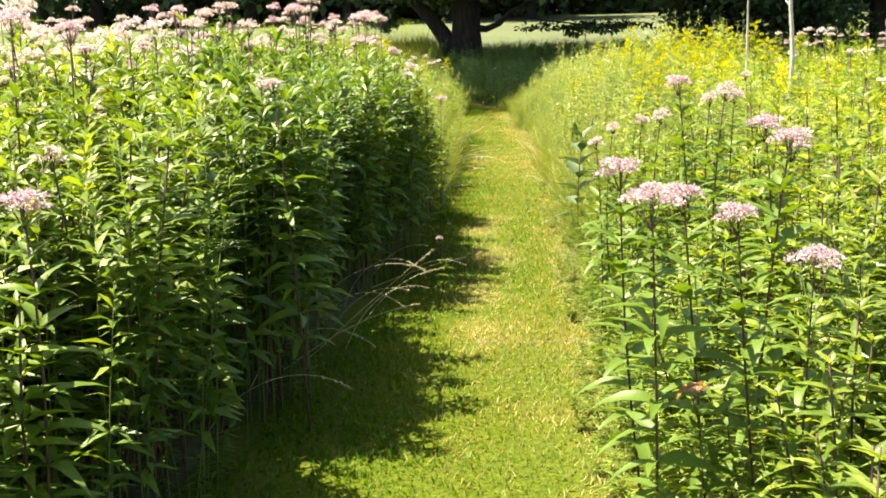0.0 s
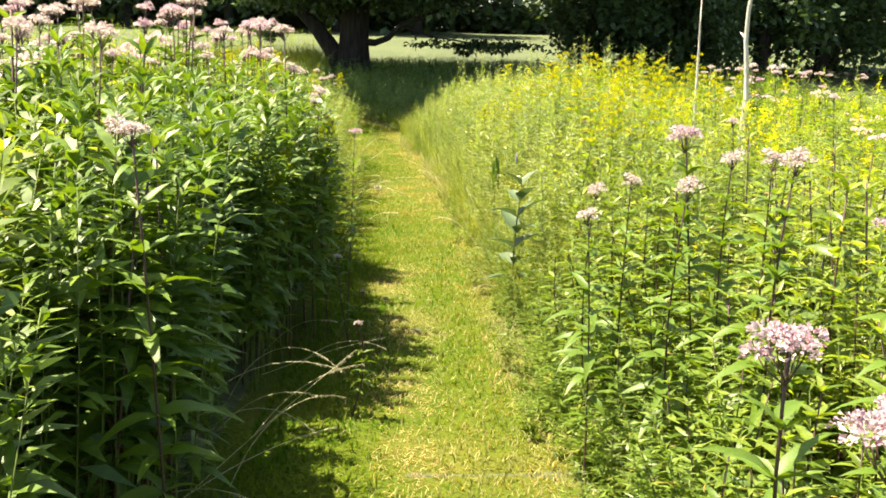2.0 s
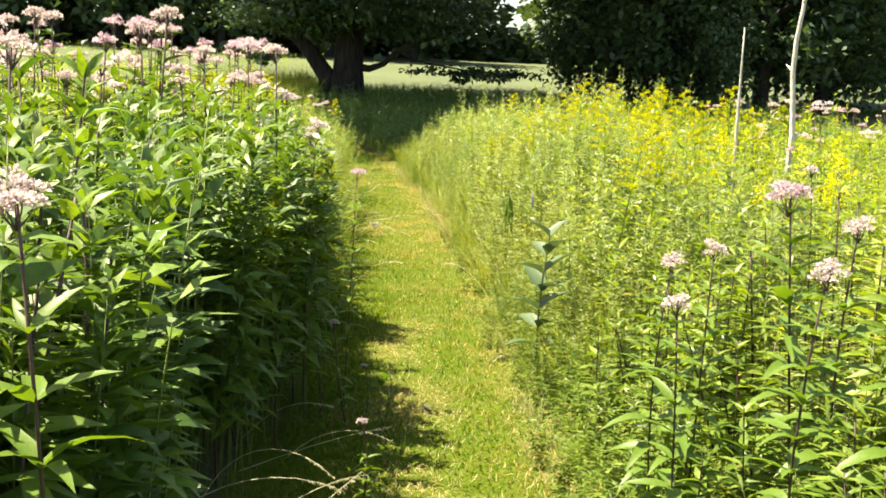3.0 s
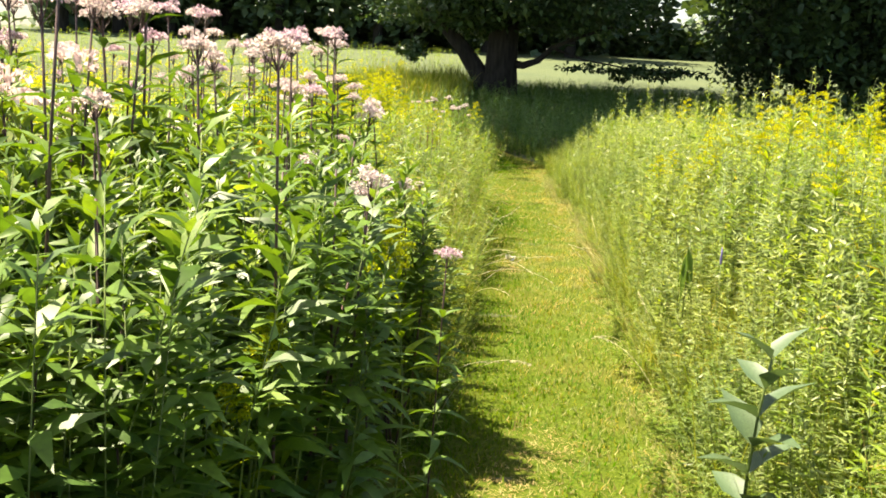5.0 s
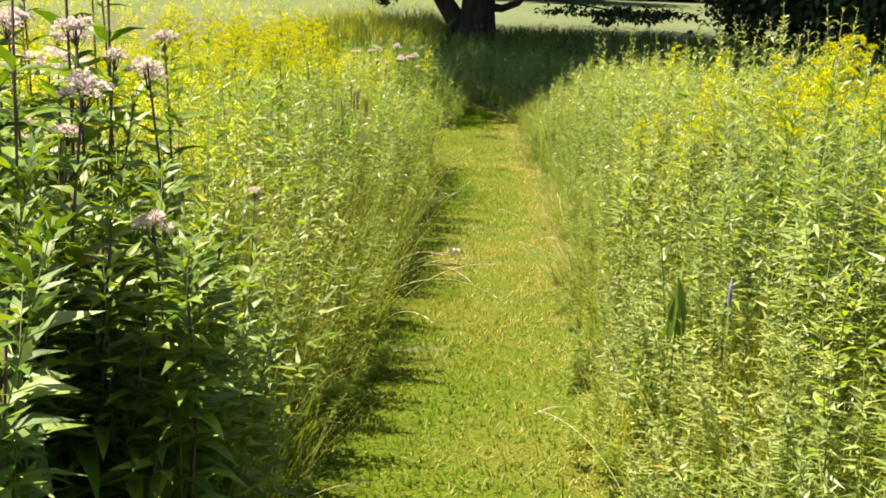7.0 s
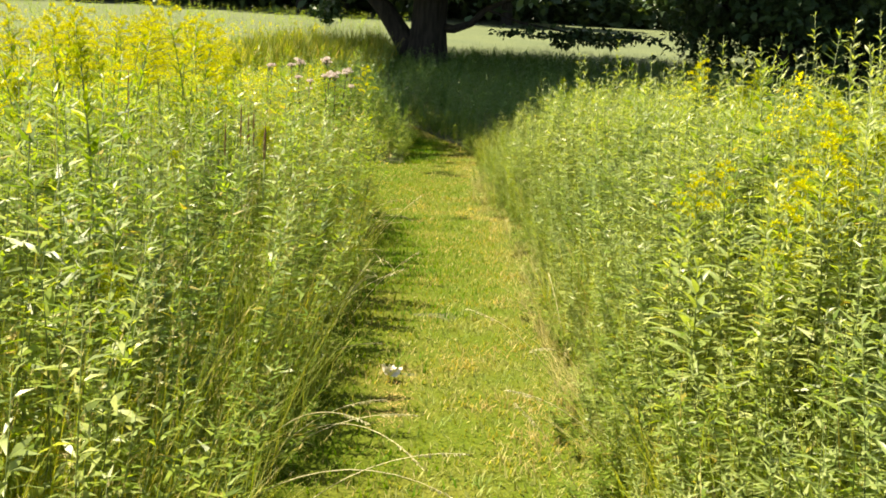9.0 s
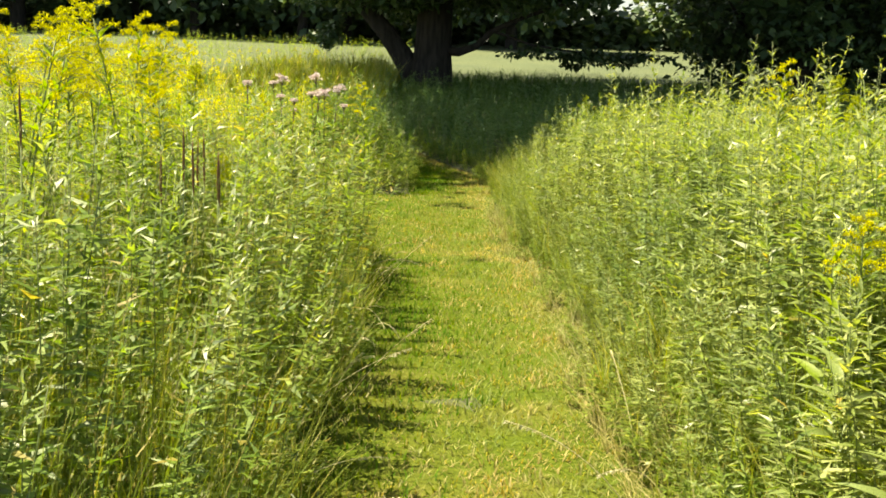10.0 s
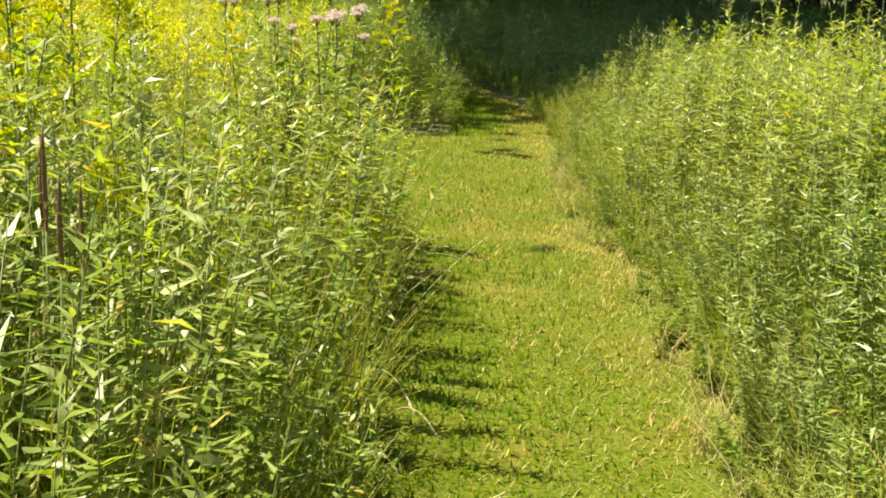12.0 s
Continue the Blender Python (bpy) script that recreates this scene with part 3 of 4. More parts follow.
# These stems carry the shade-darkened leaf colour too.
scatter("meadow_foliage", ASTER3, band(-1, 1.0, 9.5, 0.0, 1.1, 56, h_left, 0.03, spread=0.09), [M_SHADED_HERB_LEAF, M_GREEN_STEM, M_YELLOW], FOL, "wildflowers")
scatter("meadow_foliage", PINK2, band(-1, 0.5, 11.0, 0.9, 3.2, 34, h_left, spread=0.09), M_P, "broad-leaved wildflower stems with faded pink heads", "wildflowers")
scatter("meadow_foliage", PINK2, band(-1, 2.0, 12.0, 3.2, 7.0, 20, h_left), M_P, "broad-leaved wildflower stems with faded pink heads", "wildflowers")
scatter("meadow_foliage", HERB3, band(-1, 9.5, 24.0, 0.1, 0.9, 8, h_left, 0.1), M_H, FOL, "wildflowers")
scatter("meadow_foliage", FINE, band(-1, 9.0, 24.0, 0.0, 1.4, 36, h_left, 0.2), M_H, FOL, "wildflowers")
scatter("meadow_foliage", GREY3, band(-1, 9.0, 24.0, 0.2, 2.2, 11, h_left, 0.1), M_G, "grey-green narrow-leaved stems in the meadow", "wildflowers")
scatter("meadow_foliage", GOLD2, band(-1, 9.0, 30.0, 1.1, 4.5, 16, h_left, patch=0.1), M_Y, "goldenrod stems with yellow plumes in the meadow", "goldenrod")
scatter("meadow_foliage", HERB2, band(-1, 9.5, 30.0, 0.9, 5.0, 19, h_left), M_Y, FOL, "wildflowers")
scatter("meadow_foliage", GOLDF, band(-1, 12.0, 34.0, 4.5, 17.0, 8, h_left, patch=-0.1), M_Y, "distant goldenrod stems with yellow plumes", "goldenrod")
scatter("meadow_foliage", HERBF, band(-1, 12.0, 34.0, 5.0, 17.0, 7, h_left), M_Y, "distant leafy meadow plants", "wildflowers")
scatter("meadow_foliage", HERB3, band(-1, 23.5, 30.0, 0.0, 1.6, 40, h_left, 0.3), M_H, FOL, "wildflowers")
scatter("meadow_foliage", GOLD2, band(-1, 9.0, 24.0, 0.5, 3.0, 7, h_left, patch=-0.6), M_Y2, "goldenrod stems with young greenish plumes", "goldenrod")
scatter("meadow_foliage", GOLD2, band(1, 8.0, 24.0, 0.9, 3.5, 4, h_right, patch=0.0), M_Y2, "goldenrod stems with young greenish plumes", "goldenrod")
# right of the path
# Same broad-leaved plants as on the left, in the brightened leaf colour.
scatter("meadow_foliage", PINK3, band(1, 1.0, 6.5, 0.2, 2.0, 38, h_right, 0.1), [M_SUNLIT_BROAD_LEAF, M_PURPLE_STEM, M_PALE_PINK], "broad-leaved wildflower stems in a lighter, sunlit leaf colour", "wildflowers")
scatter("meadow_foliage", FINE, band(1, 7.0, 26.0, 0.0, 1.1, 64, h_right, 0.25), M_G, "dense fine-leaved grey-green stems beside the mown path", "wildflowers")
scatter("meadow_foliage", HERB3, band(1, 9.0, 25.0, 0.1, 0.8, 16, h_right, 0.2), M_H, FOL, "wildflowers")
scatter("meadow_foliage", HERB3, band(1, 1.0, 9.0, 0.02, 0.75, 50, h_right, 0.25), M_H, FOL, "wildflowers")
scatter("meadow_foliage", HERB2, band(1, 1.0, 25.0, 0.75, 1.4, 48, h_right), M_H, FOL, "wildflowers")
scatter("meadow_foliage", GREY3, band(1, 4.0, 27.0, 0.0, 0.9, 13, h_right, 0.1), M_G, "grey-green narrow-leaved stems beside the path", "wildflowers")
scatter("meadow_foliage", GREY2, band(1, 5.0, 27.0, 0.9, 2.4, 20, h_right), M_G, "grey-green narrow-leaved stems in the meadow", "wildflowers")
scatter("meadow_foliage", PINK2, band(1, 3.0, 12.0, 2.0, 5.5, 8, h_right), M_P, "broad-leaved wildflower stems with faded pink heads", "wildflowers")
scatter("meadow_foliage", HERB2, band(1, 3.0, 28.0, 1.4, 5.0, 16, h_right), M_Y, FOL, "wildflowers")
scatter("meadow_foliage", GOLD2, band(1, 6.0, 15.0, 1.0, 5.0, 8, h_right, patch=0.9), M_Y, "goldenrod stems with yellow plumes in the meadow", "goldenrod")
scatter("meadow_foliage", HERBF, band(1, 8.0, 30.0, 5.0, 16.0, 8, h_right), M_Y, "distant leafy meadow plants", "wildflowers")
scatter("meadow_foliage", GOLDF, band(1, 8.0, 30.0, 5.0, 16.0, 5, h_right, patch=0.3), M_Y, "distant goldenrod stems with yellow plumes", "goldenrod")


def h_rim(x, y, d):
    return 0.2 + 0.5 * np.clip(d, 0, 0.5)


LOW = [proto_herb(200 + s, 0, 54, 0.13, 0.25, lo=0.0) for s in range(5)]
scatter("meadow_foliage", LOW, np.concatenate([band(-1, 9.4, 24.0, -0.06, 0.45, 45, h_rim, 0.2), band(1, 1.0, 27.0, -0.1, 0.5, 80, h_rim, 0.2)]), M_H, "low leafy weeds along the edge of the path", "weeds")
# Darkened leaf colour stands in for shade on these low weeds.
scatter("meadow_foliage", LOW, band(-1, 1.0, 9.4, 0.02, 0.5, 18, h_rim, 0.1, hollow=0.3), [M_SHADED_HERB_LEAF, M_GREEN_STEM, M_YELLOW], "low leafy weeds under the tall stems, leaf colour darkened as shade", "weeds")


def h_spire(x, y, d):
    return np.interp(d, [0.3, 0.9, 1.5], [1.05, 1.4, 1.62])


scatter("meadow_foliage", GREY3, band(1, 13.0, 22.0, 0.4, 3.0, 5.0, h_spire), M_G, "tall leafy green spires above the other stems", "wildflowers")


def h_low(x, y, d):
    return np.full(len(x), 0.34)


scatter("meadow_foliage", LOW, np.concatenate([band(1, 24.5, 34.0, -0.05, 1.0, 40, h_low, 0.1), band(-1, 24.0, 34.0, -0.03, 0.8, 36, h_low, 0.1)]), M_H, "low leafy weeds where the path bends", "weeds")
# the same meadow behind and beside the start of the walk
mn = 6000
bx, by = rng.uniform(-14, 15, mn), rng.uniform(-6, 20, mn)
mk = ~in_view(bx, by) & ((bx < left_edge(by) - 0.3) | (bx > right_edge(by) + 0.3))
bx, by = bx[mk], by[mk]
scatter("meadow_foliage", HERBF, np.stack([bx, by, land(bx, by), rng.uniform(0.9, 1.3, len(bx)), rng.normal(0, 0.05, len(bx)), rng.normal(0, 0.05, len(bx))], -1), M_P, "meadow plants around the start of the path", "wildflowers")


# tall grass at the path's edges and in the shade under the tree
def h_rim2(x, y, d):
    return np.interp(d, [0, 0.8], [0.5, 0.95])


def h_grass(x, y, d):
    return np.interp(d, [0, 0.5, 1.5], [0.5, 0.85, 1.05])


def h_culm(x, y, d):
    return np.interp(d, [0, 0.4, 1.5], [0.75, 1.05, 1.2])


scatter("tall_grass", CULM, np.concatenate([band(-1, 9.6, 19.4, 0.05, 1.2, 44, h_culm, 0.2), band(1, 7.5, 22.0, 0.05, 0.9, 9, h_rim2, 0.2)]), [M_BLADE, M_STRAW], "upright grass culms with pale seed heads beside the path", "grass")
scatter("tall_grass", SWARD, np.concatenate([band(-1, 9.5, 19.7, 0.0, 1.2, 92, h_grass, 0.12), band(1, 7.0, 26.0, -0.02, 0.7, 40, h_grass, 0.3)]), [M_BLADE], "tall seeding grass at the edge of the path", "grass")


def field(n, x0, x1, y0, y1, hgt):
    x, y = rng.uniform(x0, x1, n), rng.uniform(y0, y1, n)
    k = ((x < left_edge(y) - 0.1) | (x > right_edge(y) + 0.1) | (y > 33)) & in_view(x, y)
    x, y = x[k], y[k]
    return np.stack([x, y, land(x, y), hgt * rng.uniform(0.7, 1.3, len(x)), rng.normal(0, 0.1, len(x)), rng.normal(0, 0.1, len(x))], -1)


GRASS_FAR = [proto_grass(160 + s, 9, 1.0, 0.026, 2) for s in range(5)]
scatter("meadow_foliage", HERBF, field(2400, -40, -2.4, 32, 74, 0.9), M_Y, "far meadow of leafy plants rising towards the trees", "wildflowers")
scatter("meadow_foliage", GOLDF, field(1100, -34, -4.5, 34, 52, 0.85), M_Y, "far drifts of yellow goldenrod", "goldenrod")
# Weeds under the tree take the shade-tinted leaf colour.
scatter("meadow_foliage", HERB2, field(1500, -3.0, 9, 27.5, 36, 0.85), [M_SHADE_HERB, M_GREEN_STEM, M_YELLOW], "tall weeds where the path runs into the shade, leaf colour shade-tinted blue-green", "weeds")
scatter("meadow_foliage", HERBF, field(2200, -3.5, 16, 27, 44, 0.8), [M_SHADE_HERB, M_GREEN_STEM, M_YELLOW], "weeds in the shade of the tree, leaf colour darkened to match", "weeds")
scatter("tall_grass", GRASS_FAR, field(900, -6.0, -1.6, 38, 50, 1.15), [M_BLADE], "tall pale sunlit grass beside the tree", "grass")
# Grass colour here is darkened and blued as shade.
scatter("tall_grass", GRASS_FAR, field(4600, -8, 16, 26, 52, 0.6), [M_SHADE_GRASS], "tall uncut grass in the shade of the tree", "grass")


# bleached dead blades along the sunny edge of the path
def h_dead(x, y, d):
    return np.interp(y, [8, 14], [0.2, 0.34])


scatter("dead_grass", GRASS, np.concatenate([band(1, 4.5, 11.0, -0.14, 0.25, 34, h_dead, 0.5, patch=0.1), band(1, 11.0, 22.0, -0.16, 0.4, 46, h_dead, 0.5, patch=-0.5)]), [M_STRAW], "bleached dead grass along the edge of the path", "grass")

# mown blades on the path
def worn_spot(x, y):
    """How far the turf is trodden bare: a chain of scuffed spots along the middle."""
    w = 0.0
    for cx, cy, rx, ry in ((0.5, 5.1, 0.15, 0.4), (0.52, 6.0, 0.18, 0.45), (0.6, 7.25, 0.22, 0.5), (0.5, 8.35, 0.22, 0.5), (0.62, 8.95, 0.2, 0.4), (0.42, 13.7, 0.11, 0.35)):
        w = np.maximum(w, np.exp(-((x - cx) / rx) ** 2 - ((y - cy) / ry) ** 2))
    return w


n = 105000
my = 1.5 + 32 * rng.uniform(0, 1, n) ** 1.25
u = rng.uniform(-0.06, 1.06, n)
mx_ = left_edge(my) * (1 - u) + right_edge(my) * u
bare = 1.9 * worn_spot(mx_, my) + rng.normal(0, 0.35, n)
keep = bare < 1.0
my, u, mx_ = my[keep], u[keep], mx_[keep]
n = len(my)
out = Build()
shape = blade(1.0, 0.17, 0.9, 2, 0.6)
size = rng.uniform(0.018, 0.05, n) * np.interp(my, [3, 30], [0.8, 1.0])
rot = turns(rng.uniform(0, 6.28, n), rng.normal(0, 0.25, n), 0.0)
drift = 0.5 * np.sin(my * 1.3 + 2.2 * mx_) + 0.5 * np.sin(my * 0.61 - 1.7 * mx_ + 1.0)
far_on = np.interp(my, [9.5, 13.5, 19.5, 22], [0.0, 1.0, 1.0, 0.3])
tan = np.interp(u, [0.2, 0.5, 0.75, 1.0], [0.0, 0.2, 0.45, 0.95]) + far_on * np.interp(u, [0.1, 0.45, 0.8], [0.08, 0.42, 0.5]) + 0.25 * drift + 0.8 * worn_spot(mx_, my) + 0.7 * np.exp(-((mx_ + 0.6) / 0.3) ** 2 - ((my - 23.3) / 0.6) ** 2)
lush = np.interp(u, [0.0, 0.28, 0.55, 0.8], [1.0, 0.8, 0.3, 0.1]) * (1 - 0.5 * far_on) - 0.25 * drift
draw = rng.uniform(0, 1, n)
kind_of = np.where(draw < tan, 2, np.where(draw > 1 - lush, 1, 0))
where = np.stack([mx_, my, land(mx_, my) + 0.004], -1)
for k in range(3):
    stamp(out, shape, rot[kind_of == k], where[kind_of == k], (size * (1.0, 1.35, 1.15)[k])[kind_of == k], k)
tagged(new("mown_grass", out.mesh("mown_grass", [M_LAWN, M_LUSH, M_TANNED])), "short mown grass blades covering the path", "grass", kind="stuff")


# dry clippings: worn middle and sunny edge of the path
n = 32000
my = 2.0 + 22.0 * rng.uniform(0, 1, n) ** 1.2
u = np.where(rng.uniform(0, 1, n) < 0.5, 1.05 - np.abs(rng.normal(0, 0.1, n)), rng.normal(0.42, 0.14, n))
worn = 0.5 * np.sin(my * 1.9) + 0.5 * np.sin(my * 0.77 + 2) + 1.6 * np.exp(-((my - 6.3) / 1.2) ** 2) + rng.normal(0, 0.7, n)
k = (u > 0.68) & (rng.uniform(0, 1, n) < np.interp(my, [3, 9, 16], [0.35, 0.6, 1.0])) | (worn > 0.9)
my, u = my[k], u[k]
mx_ = left_edge(my) * (1 - u) + right_edge(my) * u
out = Build()
stamp(out, blade(1.0, 0.1, 0.5, 2, 1.0), turns(rng.uniform(0, 6.28, len(my)), rng.normal(0, 0.2, len(my)), 0.0), np.stack([mx_, my, land(mx_, my) + 0.012], -1), rng.uniform(0.02, 0.045, len(my)), 0)
n = 34000
sx, sy = rng.uniform(0.2, 0.95, n), rng.uniform(4.2, 14.6, n)
k = worn_spot(sx, sy) > rng.uniform(0.25, 1.0, n)
sx, sy = sx[k], sy[k]
stamp(out, blade(1.0, 0.12, 0.4, 2, 1.25), turns(rng.uniform(0, 6.28, len(sx)), rng.normal(0, 0.15, len(sx)), 0.0), np.stack([sx, sy, land(sx, sy) + 0.014], -1), rng.uniform(0.012, 0.034, len(sx)), 1)
tagged(new("dry_clippings", out.mesh("dry_clippings", [M_STRAW, M_WORN])), "dry straw-coloured grass clippings on the worn path", "grass", kind="stuff")

# ---- trees ----
def crown(out, rs, centre, radii, n, size, mat=0, low=-1.0, shell=0.55, clumps=60):
    """Leaves gathered in clumps over an uneven crown."""
    c = rs.normal(0, 1, (clumps, 3))
    c /= np.linalg.norm(c, axis=1)[:, None]
    c[:, 2] = np.clip(c[:, 2], low, 1)
    c *= rs.uniform(shell, 1.0, (clumps, 1))
    c = c * np.array(radii) + np.array(centre)
    pick = rs.integers(0, clumps, n)
    spread = np.array(radii) * rs.uniform(0.12, 0.26, (clumps, 1))
    pos = c[pick] + rs.normal(0, 0.6, (n, 3)) * spread[pick]
    stamp(out, leaf_shape(0.62, 0.25, 1), turns(rs.uniform(0, 6.28, n), rs.normal(-0.1, 0.6, n), rs.uniform(-1, 1, n)), pos, size * rs.uniform(0.7, 1.3, n), mat)
    return c


def part(name, build, mats, parent, label=""):
    ob = new(name, build.mesh(name, mats))
    ob.parent = parent
    return tagged(ob, label) if label else ob


def thing(name, label, category, m=None, group=""):
    ob = new(name)
    ob.empty_display_size = 0.1
    if m is not None:
        ob.matrix_world = m
    return tagged(ob, label, category, group)


def shade_tree():
    """The old spreading tree beyond the path's bend."""
    rs = np.random.default_rng(5)
    x, y = -0.55, 46.6
    tree = thing("oak_tree", "old dark spreading tree with forked trunk and low limbs in grass", "tree", pose(x, y, float(land(x, y)) - 0.15))
    t = Build()
    t.add(*tube([(0, 0, 0), (0.02, 0, 0.5), (0.08, 0, 1.4), (0.12, 0, 2.6), (0.15, 0, 4.2), (0.2, 0, 7.5), (0.3, 0.2, 11)], [1.0, 0.78, 0.62, 0.58, 0.55, 0.42, 0.2], 14), 0)
    part("trunk", t, [M_BARK], tree, "dark furrowed trunk")
    limbs = [
        [(-0.35, 0, 0.35), (-0.8, 0, 1.1), (-1.45, 0.1, 2.0), (-2.4, 0.2, 3.0), (-4.2, 0.3, 4.6), (-6.0, 0.4, 6.5)],
        [(0.45, -0.1, 1.5), (0.95, -0.3, 1.45), (1.5, -0.5, 1.65), (2.0, -0.7, 2.15), (3.0, -1.0, 2.6), (4.2, -1.4, 3.0)],
        [(0.1, 0, 3.6), (1.2, -1.0, 5.0), (3.2, -2.2, 6.6), (5.4, -3.0, 7.8)],
        [(0.1, 0, 3.2), (-0.8, -1.6, 4.6), (-1.8, -3.6, 5.8), (-2.4, -5.2, 6.4)],
        [(0.15, 0.1, 4.2), (1.6, 1.6, 5.8), (3.4, 3.4, 7.4)],
        [(0.15, 0.1, 4.8), (-1.6, 2.0, 6.6), (-3.2, 3.6, 8.2)],
    ]
    # Unseen forward limb, added to carry the crown's overhang.
    limbs.append([(0.1, 0, 4.6), (-0.5, -4.5, 8.0), (-0.2, -10, 10.0), (0.3, -15, 11.0)])
    limbs.append([(2.0, -0.7, 2.15), (3.2, -1.0, 1.75), (5.0, -1.2, 1.5), (7.8, -1.3, 1.4)])
    thick = [0.44, 0.17, 0.26, 0.24, 0.24, 0.24, 0.28, 0.05]
    for pts, r in zip(limbs, thick):
        part("limb", Build().add(*tube(pts, np.linspace(r, r * 0.25, len(pts)), 9), 0), [M_BARK], tree)
    c = Build()
    # Upper crown stretched forward, out of view, to shade the ground before it.
    crown(c, rs, (2.2, -3.8, 10.6), (10.4, 17.5, 4.0), 52000, 0.4, clumps=280, shell=0.35)
    crown(c, rs, (0.2, 0.3, 3.8), (5.8, 5.2, 1.25), 21000, 0.24, clumps=110, shell=0.3)
    crown(c, rs, (5.2, -1.2, 1.4), (3.4, 1.2, 0.3), 1100, 0.2, clumps=30, shell=0.1)
    crown(c, rs, (-3.3, -1.0, 1.8), (0.9, 0.9, 0.6), 600, 0.2, clumps=12, shell=0.2)
    part("crown", c, [M_OAK_LEAF], tree, "dense dark green leaves")
    return tree


shade_tree()


def woodland_tree(name, seed, height, width, leaves, mat, label, low=0.12, size=0.42, conifer=False):
    rs = np.random.default_rng(seed)
    tree = thing(name, label, "tree", pose(0, 0, -50))
    part("trunk", Build().add(*tube([(0, 0, -0.3), (0.05, 0, height * 0.3), (0.1, 0.1, height * 0.6), (0.0, 0.1, height * 0.92)], [0.032 * height, 0.024 * height, 0.014 * height, 0.003 * height], 8), 0), [M_BARK], tree)
    for k in range(6):
        a, z = k * 2.4 + rs.uniform(0, 1), height * (0.25 + 0.09 * k)
        e = width * 0.42
        part("limb", Build().add(*tube([(0, 0, z), (e * 0.5 * math.cos(a), e * 0.5 * math.sin(a), z + 0.08 * height), (e * math.cos(a), e * math.sin(a), z + 0.13 * height)], [0.012 * height, 0.008 * height, 0.003 * height], 5), 0), [M_BARK], tree)
    c = Build()
    if conifer:
        for k in range(11):
            t = k / 11
            crown(c, rs, (0, 0, height * (low + (1 - low) * t)), (width * 0.5 * (1 - t) + 0.2, width * 0.5 * (1 - t) + 0.2, height * 0.045), leaves // 11, size, clumps=16, shell=0.25)
    else:
        h = height * (1 - low) / 2
        crown(c, rs, (0, 0, height * low + h), (width / 2, width / 2, h), leaves, size, clumps=70, shell=0.35)
    part("crown", c, [mat], tree)
    return tree


def plant_out(proto, spots, group):
    first = True
    for x, y, s, rz in spots:
        if y > 80 and abs(x - 13.8) < 6.5:
            continue
        m = pose(x, y, float(land(x, y)) - 0.1, 0, 0, rz)
        if first:
            proto.matrix_world = m @ Matrix.Scale(s, 4)
            first = False
        else:
            copy_thing(proto, m).scale = (s, s, s)
    for o in bpy.data.objects:
        if o.name.split(".")[0] == proto.name.split(".")[0] and o.parent is None:
            o["group"] = group


rt = np.random.default_rng(11)
FAR = "tall dark leafy tree at the edge of the hay field"
tree_a = woodland_tree("woodland_tree", 31, 15, 11, 2300, M_FAR_LEAF, FAR, low=0.03, size=1.0)
tree_b = woodland_tree("woodland_tree", 32, 17, 10, 2300, M_FAR_LEAF, FAR, low=0.05, size=1.0)
plant_out(tree_a, [(-38 + 8.6 * k + rt.normal(0, 1.2), 92 + rt.uniform(-3, 4), rt.uniform(0.85, 1.15), rt.uniform(0, 360)) for k in range(13)], "far treeline")
plant_out(tree_b, [(-35 + 8.6 * k + rt.normal(0, 1.2), 98 + rt.uniform(-3, 6), rt.uniform(0.9, 1.2), rt.uniform(0, 360)) for k in range(13)], "far treeline")
near_a = woodland_tree("maple_tree", 41, 11, 8.5, 9000, M_OAK_LEAF, "dark leafy tree with foliage down to the grass", low=0.02, size=0.34)
plant_out(near_a, [(11.4, 45.5, 1.0, 10), (17.2, 47.5, 1.1, 120), (15.5, 53, 1.2, 200), (9.9, 47.5, 0.62, 60), (13.6, 44.6, 0.6, 250), (20.5, 49, 1.0, 300), (24.0, 56, 1.2, 20)], "trees beside the meadow")
con = woodland_tree("conifer", 51, 9, 5, 4200, M_LIGHT_LEAF, "sunlit light green young conifer behind the meadow", low=0.02, size=0.3, conifer=True)
plant_out(con, [(25.5, 50, 1.0, 0), (30, 54, 1.1, 80)], "conifers behind the meadow")

M_STALK = leaf_mat("bleached_stalk", (0.42, 0.37, 0.2), (0.58, 0.52, 0.33), (0.72, 0.67, 0.5), 0.2, 0.5, glow=PETAL)
woods = Build()
nw = 32000
wx, wy = rt.uniform(-43, 80, nw), rt.uniform(97, 108, nw)
top = 11 + 2.0 * np.sin(wx * 0.31) + 1.5 * np.sin(wx * 0.83 + 1)
gap = np.exp(-((wx - 13.8) / 1.5) ** 4)
wz = land(wx, wy) + top * rt.uniform(0, 1, nw) * (1 - 0.8 * gap)
wz[:9000] = (land(wx, wy) + rt.uniform(0, 2.2, nw))[:9000]
stamp(woods, leaf_shape(0.7, 0.2, 1), turns(rt.uniform(0, 6.28, nw), rt.normal(0, 0.6, nw), rt.uniform(-1, 1, nw)), np.stack([wx, wy, wz], -1), rt.uniform(0.6, 1.4, nw), 0)
tagged(new("woodland_undergrowth", woods.mesh("woodland_undergrowth", [M_FAR_LEAF])), "dark dense undergrowth at the foot of the far trees", "woods", kind="stuff")


# ---- single plants beside the path ----
LEAF_MESHES = [Build().add(*leaf_shape(w, d, 4)).mesh("leaf", [M_PINK_LEAF]) for w, d in ((0.25, 0.42), (0.28, 0.6), (0.22, 0.3), (0.3, 0.75))]


def mesh_child(name, mesh, parent, m):
    ob = new(name, mesh)
    ob.parent = parent
    ob.matrix_local = m
    return ob


